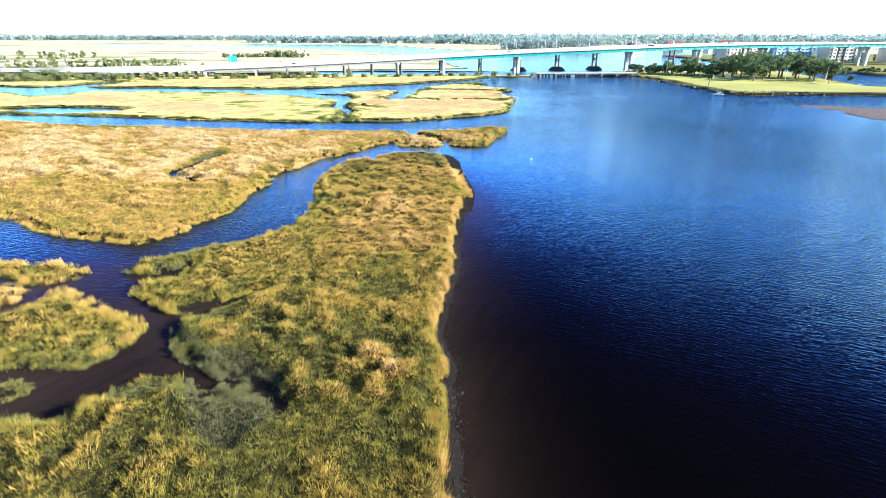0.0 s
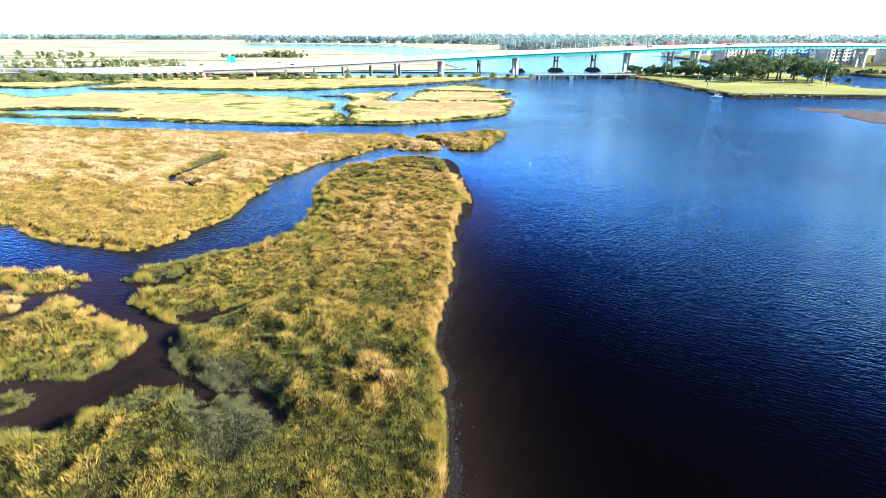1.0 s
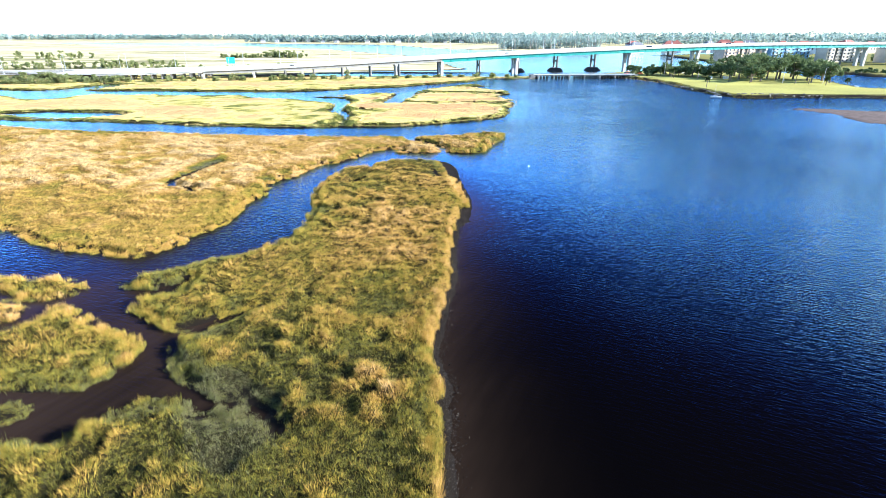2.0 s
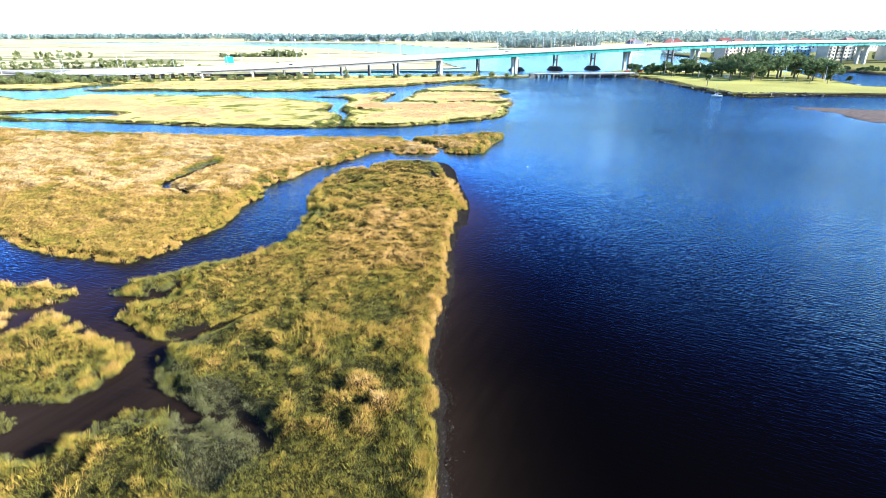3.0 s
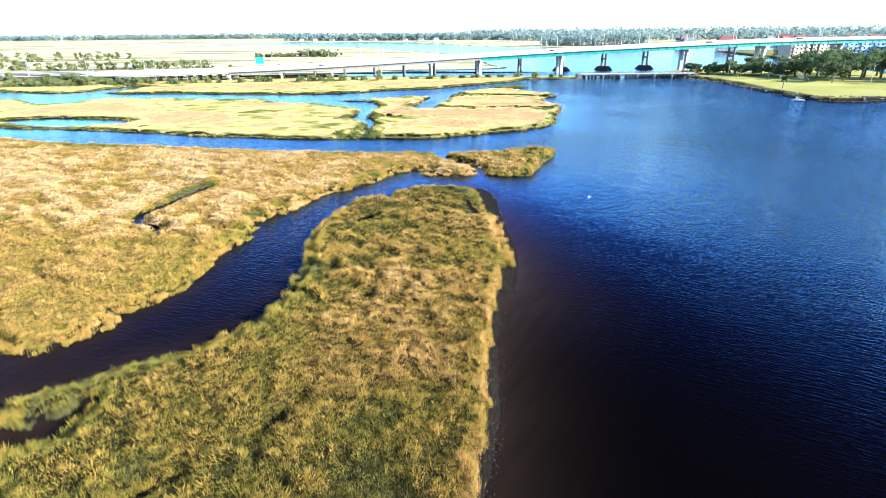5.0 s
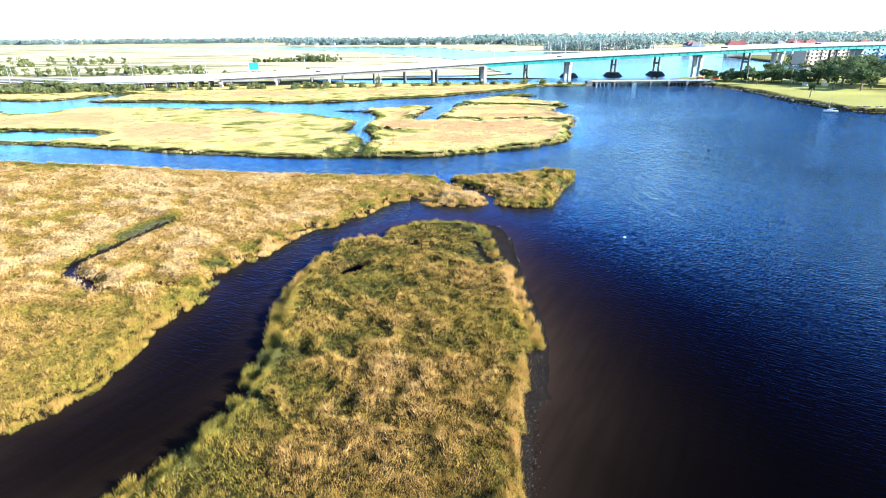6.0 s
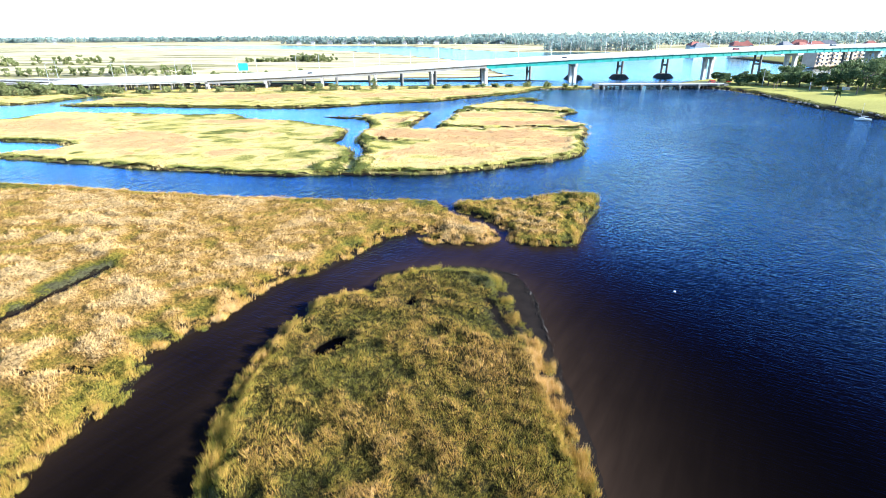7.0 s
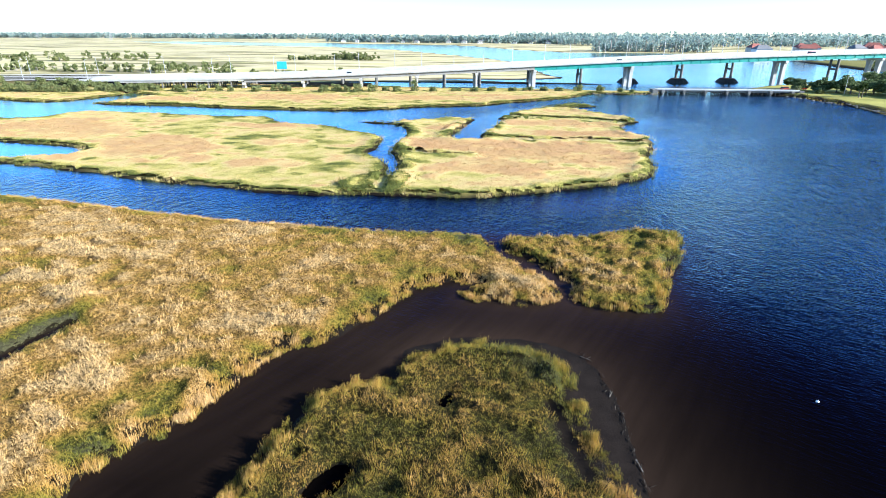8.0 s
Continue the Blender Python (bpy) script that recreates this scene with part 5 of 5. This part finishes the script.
wood("bank_trees", belt(290, 600, 620, 560, 60, 40, 5, 9, 9, 2.0), "trees round the apartment blocks", 30, 0.8, 9, M_LEAF)


# ---- houses ----
def apartment(x, y, turn, long, deep, floors, wall, label):
    root = empty("apartment_building", pose(x, y, 2.0, 0, 0, turn), label, "building", "apartment blocks")
    h = floors * 3.2 + 0.6
    body = part("wall", box(bmesh.new(), pose(0, 0, h / 2 - 0.5), long, deep, h + 1.0, 0.1), wall, root)
    part("roof", box(bmesh.new(), pose(0, 0, h + 0.25), long + 0.8, deep + 0.8, 0.5, 0.1), M_GREYROOF, root)
    part("parapet", box(bmesh.new(), pose(0, -deep / 2 - 0.2, h + 0.85), long + 0.4, 0.3, 0.7, 0.05), M_WHITE, root)
    bays = int(long / 4.2)
    frame_bm = box(bmesh.new(), pose(0, 0, 0), 1.9, 0.12, 1.9, 0.02)
    for i in range(bays):
        for f in range(floors):
            wx_, wz = (i + 0.5) * long / bays - long / 2, 1.9 + f * 3.2
            if i == 0 and f == 0:
                win = part("window", frame_bm, M_WHITE, root)
                pane = part("pane", box(bmesh.new(), pose(0, -0.07, 0), 1.6, 0.06, 1.6), M_GLASS, win)
            else:
                win2 = new("window", win.data)
                win2.parent = root
                pane2 = new("pane", pane.data)
                pane2.parent = win2
            (win if i == 0 and f == 0 else win2).matrix_basis = pose(wx_, -deep / 2 - 0.03, wz)
    for i in range(0, bays, 3):
        for f in range(1, floors):
            part("balcony", box(bmesh.new(), pose((i + 1.0) * long / bays - long / 2, -deep / 2 - 0.75, 0.75 + f * 3.2), 3.2, 1.4, 0.9, 0.05), M_WHITE, root)
    return root


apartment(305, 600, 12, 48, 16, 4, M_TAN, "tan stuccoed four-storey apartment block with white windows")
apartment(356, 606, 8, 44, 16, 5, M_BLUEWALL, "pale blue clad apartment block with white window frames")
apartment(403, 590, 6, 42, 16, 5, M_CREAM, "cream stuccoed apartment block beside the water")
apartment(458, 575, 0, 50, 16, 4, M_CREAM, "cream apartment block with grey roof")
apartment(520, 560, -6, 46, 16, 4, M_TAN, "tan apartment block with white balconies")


def house(x, y, turn, long, deep, high, roof, wall, label, z=0.6, group="far houses"):
    root = empty("house", pose(x, y, z, 0, 0, turn), label, "house", group)
    part("wall", box(bmesh.new(), pose(0, 0, high / 2 - 0.3), long, deep, high + 0.6), wall, root)
    bm = bmesh.new()
    e = 0.6
    lo = [bm.verts.new(v) for v in ((-long / 2 - e, -deep / 2 - e, high), (long / 2 + e, -deep / 2 - e, high), (long / 2 + e, deep / 2 + e, high), (-long / 2 - e, deep / 2 + e, high))]
    r = [bm.verts.new(v) for v in ((-long / 2 + deep * 0.4, 0, high + deep * 0.4), (long / 2 - deep * 0.4, 0, high + deep * 0.4))]
    for f in ((lo[0], lo[1], r[1], r[0]), (lo[2], lo[3], r[0], r[1]), (lo[1], lo[2], r[1]), (lo[3], lo[0], r[0]), lo[::-1]):
        bm.faces.new(f)
    part("roof", bm, roof, root)
    for i in range(max(2, int(long / 5))):
        n = max(2, int(long / 5))
        part("window", box(bmesh.new(), pose((i + 0.5) * long / n - long / 2, -deep / 2 - 0.02, high * 0.55), 1.8, 0.1, high * 0.3), M_GLASS, root)
    return root


rng = random.Random(21)
for k, x in enumerate(range(280, 800, 21)):
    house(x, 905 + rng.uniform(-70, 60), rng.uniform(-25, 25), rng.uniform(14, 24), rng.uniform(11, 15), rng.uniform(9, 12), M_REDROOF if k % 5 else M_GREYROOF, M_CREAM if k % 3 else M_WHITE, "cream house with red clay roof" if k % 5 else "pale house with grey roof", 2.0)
for k, x in enumerate(range(-560, 60, 46)):
    house(x, 1690 - x * 0.1 + rng.uniform(-30, 0), rng.uniform(-15, 15), rng.uniform(10, 16), 9, rng.uniform(4, 6), M_GREYROOF, M_WHITE, "white far house on the wooded shore")


# ---- boat, floats, rocks ----
def sailboat(m):
    root = empty("sailboat", m, "small white sailboat with bare mast moored by the bank", "boat")
    bm = bmesh.new()
    rings = []
    for t in np.linspace(0, 1, 9):
        x, w = -4.2 + 8.4 * t, 1.35 * (1 - max(0, (t - 0.35) / 0.65) ** 2.2) * (0.8 + 0.2 * min(1, t / 0.35)) + 0.02
        top = 0.85 + 0.35 * t * t
        rings.append([bm.verts.new(v) for v in ((x, -w, top), (x, -w * 0.85, 0.1), (x, 0, -0.45 * (1 - t ** 3)), (x, w * 0.85, 0.1), (x, w, top))])
    for a, b in zip(rings, rings[1:]):
        for i in range(4):
            bm.faces.new((a[i], a[i + 1], b[i + 1], b[i]))
        bm.faces.new((a[4], a[0], b[0], b[4]))
    bm.faces.new(rings[0])
    bmesh.ops.recalc_face_normals(bm, faces=bm.faces)
    part("hull", bm, M_WHITE, root)
    part("cabin", box(bmesh.new(), pose(0.5, 0, 1.2), 3.0, 1.5, 0.6, 0.15), M_WHITE, root)
    for y in (-0.76, 0.76):
        part("cabin_window", box(bmesh.new(), pose(0.5, y, 1.25), 1.8, 0.03, 0.2), M_GLASS, root)
    part("mast", rod(bmesh.new(), (1.2, 0, 0.9), (1.2, 0, 9.6), 0.09, 0.06, 8), M_METAL, root)
    part("boom", rod(bmesh.new(), (1.2, 0, 2.2), (-2.8, 0, 2.1), 0.12, 0.1, 8), M_WHITE, root, "boom with furled white sail")
    bm = bmesh.new()
    for p in ((4.1, 0, 1.2), (-4.1, 0, 0.9), (0.9, -1.3, 1.0), (0.9, 1.3, 1.0)):
        rod(bm, (1.2, 0, 9.4), p, 0.012, 0.012, 4)
    part("rigging", bm, M_FENDER, root)


sailboat(pose(135.0, 279.5, 0.05, 0, 0, 165) @ Matrix.Scale(0.62, 4))


def float_buoy(x, y):
    root = empty("buoy", pose(x, y, 0), "small white float buoy on the water", "buoy", "float buoys")
    bm = bmesh.new()
    bmesh.ops.create_uvsphere(bm, u_segments=14, v_segments=9, radius=0.13, matrix=pose(0, 0, 0.05) @ Matrix.Diagonal((1.25, 1, 0.9, 1)))
    part("float", bm, M_WHITE, root)
    part("ring", rod(bmesh.new(), (0, 0, 0.15), (0, 0, 0.22), 0.03, 0.03, 8), M_METAL, root)


float_buoy(20.6, 130.1)


def rock_mesh(seed):
    rng = random.Random(seed)
    bm = bmesh.new()
    bmesh.ops.create_icosphere(bm, subdivisions=1, radius=1.0)
    for v in bm.verts:
        v.co *= rng.uniform(0.7, 1.15)
        v.co.z *= 0.65
    me = bpy.data.meshes.new("rock")
    bm.to_mesh(me)
    bm.free()
    me.materials.append(M_ROCK)
    return me


ROCKS = [rock_mesh(s) for s in range(5)]
riprap = empty("riprap", pose(0, 0, 0), "broken grey and brown rocks along the banks", "rocks")
rng = random.Random(31)
for a, b, n, w in (((26, 391), (60, 395.5), 70, 2.2), ((60, 396), (64, 404), 12, 1.5), ((126, 399), (138, 356), 50, 1.4), ((138, 355), (137, 322), 45, 1.4), ((137, 322), (143, 284), 45, 1.3), ((143, 284), (190, 279), 50, 1.2)):
    for i in range(n):
        t = rng.random()
        x, y = a[0] + (b[0] - a[0]) * t + rng.uniform(-w, w), a[1] + (b[1] - a[1]) * t + rng.uniform(-w, w)
        ob = new("rock", ROCKS[rng.randrange(5)])
        ob.parent = riprap
        r = rng.uniform(0.3, 0.8)
        ob.matrix_basis = pose(x, y, max(park_z(x, y), -0.1) + 0.1, 0, 0, rng.uniform(0, 360)) @ Matrix.Diagonal((r, r, r, 1))


def driftwood(m, label):
    root = empty("driftwood", m, label, "log")
    part("log", rod(bmesh.new(), (-3.5, 0, 0.2), (3.2, 0.4, 0.7), 0.28, 0.16, 8), M_WOOD, root)
    for a, b in (((0.8, 0.2, 0.45), (2.4, 1.4, 1.9)), ((2.0, 0.3, 0.6), (3.6, -0.8, 1.6)), ((-3.4, 0, 0.2), (-4.2, 0.5, 0.9))):
        part("branch", rod(bmesh.new(), a, b, 0.13, 0.05, 6), M_WOOD, root)


driftwood(at_ground(161, 277.5, 60), "bleached fallen tree trunk on the lawn's shore")


def wrack_line():
    """Dead stems and mud lumps washed along the river side of the point."""
    rng = np.random.default_rng(44)
    line = ISLANDS["point"]
    side = line[(line[:, 0] > -1.6) & (line[:, 1] > 20) & (line[:, 1] < 122)]
    n = 9000
    y = rng.uniform(10, 120, n)
    order = np.argsort(side[:, 1])
    edge = np.interp(y, side[order, 1], side[order, 0])
    x = edge + rng.normal(-0.2, 0.45, n)
    z = np.clip(0.03 + (edge - x) * 0.5, 0.03, 0.36) + rng.uniform(0, 0.1, n)
    a, long = rng.uniform(0, 6.28, n), rng.uniform(0.05, 0.24, n)
    dx, dy = np.cos(a) * long, np.sin(a) * long
    v = np.stack([np.stack([x, y, z], 1), np.stack([x + dx, y + dy, z + rng.uniform(0, 0.12, n)], 1), np.stack([x + dx * 0.5 - dy * 0.2, y + dy * 0.5 + dx * 0.2, z + 0.06], 1)], 1)
    tagged(new("wrack_line", mesh_of("wrack_line", v.reshape(-1, 3), np.arange(n * 3).reshape(n, 3), None, M_WRACK)), "dark dead stems washed along the muddy shore", "debris", kind="stuff")


wrack_line()


def drift_line():
    """Sticks and dead reeds left in a thin curve on the mud off the point."""
    rng = np.random.default_rng(45)
    n = 260
    ys = np.array((88, 92, 99.3, 109.3, 117.4, 125.8, 131, 135.3))
    xs = np.array((3.9, 4.3, 4.2, 3.9, 3.6, 2.7, 1.8, 0.2))
    y = rng.uniform(89, 135, n)
    x = np.interp(y, ys, xs) + rng.normal(0, 0.2, n) + 0.6 * (vnoise(y, y * 0, 6, 5) - 0.5)
    a, long = 1.7 + rng.normal(0, 0.5, n), rng.uniform(0.08, 0.34, n)
    dx, dy, z = np.cos(a) * long, np.sin(a) * long, 0.04 + rng.uniform(0, 0.07, n)
    v = np.stack([np.stack([x - dx, y - dy, z], 1), np.stack([x + dx, y + dy, z + rng.uniform(0, 0.08, n)], 1), np.stack([x - dy * 0.14, y + dx * 0.14, z + 0.05], 1)], 1)
    tagged(new("drift_line", mesh_of("drift_line", v.reshape(-1, 3), np.arange(n * 3).reshape(n, 3), None, M_WRACK)), "thin dark line of sticks stranded on the mud", "debris", kind="stuff")


drift_line()


def stick(x, y, turn, long, label):
    root = empty("stick", pose(x, y, 0.03, 0, 0, turn), label, "stick", "stranded sticks")
    part("stem", rod(bmesh.new(), (-long / 2, 0, 0.03), (long / 2, 0.08, 0.1), 0.035, 0.02, 6), M_WOOD, root)
    part("branch", rod(bmesh.new(), (long * 0.1, 0.02, 0.1), (long * 0.32, 0.3, 0.3), 0.025, 0.012, 5), M_WOOD, root)


for x, y, turn, long in ((0.6, 133.8, -40, 1.1), (3.4, 119.6, 100, 1.2), (2.4, 128.2, 60, 0.8)):
    stick(x, y, turn, long, "grey broken branch stranded on the mud")


def bank_grass():
    """Rough grass along the park's shore, between the rocks and the mown lawn."""
    rng = np.random.default_rng(61)
    n = 60000
    x, y = rng.uniform(105, 335, n), rng.uniform(270, 412, n)
    deep = inset(PARK_LINE, x, y, 12)
    ok = (deep > -0.3) & (deep < 1.2 + 4.0 * vnoise(x, y, 9, 3))
    x, y, deep = x[ok], y[ok], deep[ok]
    n = len(x)
    z = np.clip(0.3 + deep * 0.55, 0, 1.5)
    high, a, wide = rng.uniform(0.2, 0.6, n) * (0.2 + vnoise(x, y, 4, 8)), rng.uniform(0, 6.28, n), 0.25
    v = np.stack([np.stack([x - np.cos(a) * wide, y - np.sin(a) * wide, z - 0.1], 1), np.stack([x + np.cos(a) * wide, y + np.sin(a) * wide, z - 0.1], 1),
                  np.stack([x + rng.normal(0, 0.2, n), y + rng.normal(0, 0.2, n), z + high], 1)], 1)
    dry = np.clip(0.0 + 0.6 * vnoise(x, y, 7, 5), 0, 1)
    tagged(new("bank_grass", mesh_of("bank_grass", v.reshape(-1, 3), np.arange(n * 3).reshape(n, 3), {"dry": np.repeat(dry, 3)}, M_BLADE)), "rough brown and green grass along the park's bank", "grass", kind="stuff")


bank_grass()


def utility_box(x, y, turn, long, label):
    root = empty("utility_box", at_ground(x, y, turn), label, "box", "white boxes in the park")
    part("body", box(bmesh.new(), pose(0, 0, 0.75), long, 1.4, 1.5, 0.06), M_WHITE, root)
    part("lid", box(bmesh.new(), pose(0, 0, 1.56), long + 0.2, 1.6, 0.12, 0.03), M_METAL, root)
    part("door", box(bmesh.new(), pose(0, -0.73, 0.75), 0.8, 0.06, 1.2, 0.02), M_METAL, root)


utility_box(176, 378, 10, 2.4, "white storage box under the oaks")
utility_box(186, 377, -8, 3.2, "long white storage box under the oaks")
utility_box(240, 330, 0, 1.8, "small white box at the lawn's end")


def park_lamp(m):
    root = empty("park_lamp", m, "slim grey lamp post on the park lawn", "street lamp", "park lamps")
    part("pole", rod(bmesh.new(), (0, 0, -0.2), (0, 0, 9.0), 0.13, 0.08, 8), M_METAL, root)
    part("arm", rod(bmesh.new(), (0, 0, 8.8), (0, -1.2, 9.3), 0.06, 0.05, 6), M_METAL, root)
    part("lamp_head", box(bmesh.new(), pose(0, -1.4, 9.3), 0.3, 0.7, 0.16, 0.04), M_METAL, root)


for x, y in ((168, 378), (152, 396), (206, 346), (228, 342)):
    park_lamp(at_ground(x, y))
car(at_ground(133, 418, 20), M_RED, "red pickup parked by the pier's end", 5.2, 1.8, True)
car(at_ground(143, 421, 10), M_RED, "red car parked beside the park trees", 4.6)
car(at_ground(176, 424, 5), M_WHITE, "white car parked under the bridge", 4.6)


def pylon(x, y, high):
    root = empty("power_pylon", pose(x, y, 0.4), "pale steel lattice power pylon on the horizon", "pylon", "power pylons")
    bm = bmesh.new()
    for sx in (-1, 1):
        for sy in (-1, 1):
            rod(bm, (sx * 4, sy * 4, -0.5), (sx * 0.7, sy * 0.7, high), 0.3, 0.2, 4)
    part("legs", bm, M_METAL, root)
    bm = bmesh.new()
    for k in range(9):
        w0, w1 = 4 - 3.3 * k / 9, 4 - 3.3 * (k + 1) / 9
        z0, z1 = high * k / 9, high * (k + 1) / 9
        for sx, sy in ((1, 0), (0, 1)):
            for e in (-1, 1):
                rod(bm, (-w0 if sx else e * w0, -w0 if sy else e * w0, z0), (w1 if sx else e * w1, w1 if sy else e * w1, z1), 0.15, 0.15, 4)
    part("lattice", bm, M_METAL, root)
    for k, w in enumerate((7, 8.5, 7)):
        part("cross_arm", rod(bmesh.new(), (-w, 0, high * (0.72 + 0.1 * k)), (w, 0, high * (0.72 + 0.1 * k)), 0.3, 0.3, 4), M_METAL, root)


pylon(-1601, 1749, 40)
pylon(-1381, 1803, 40)
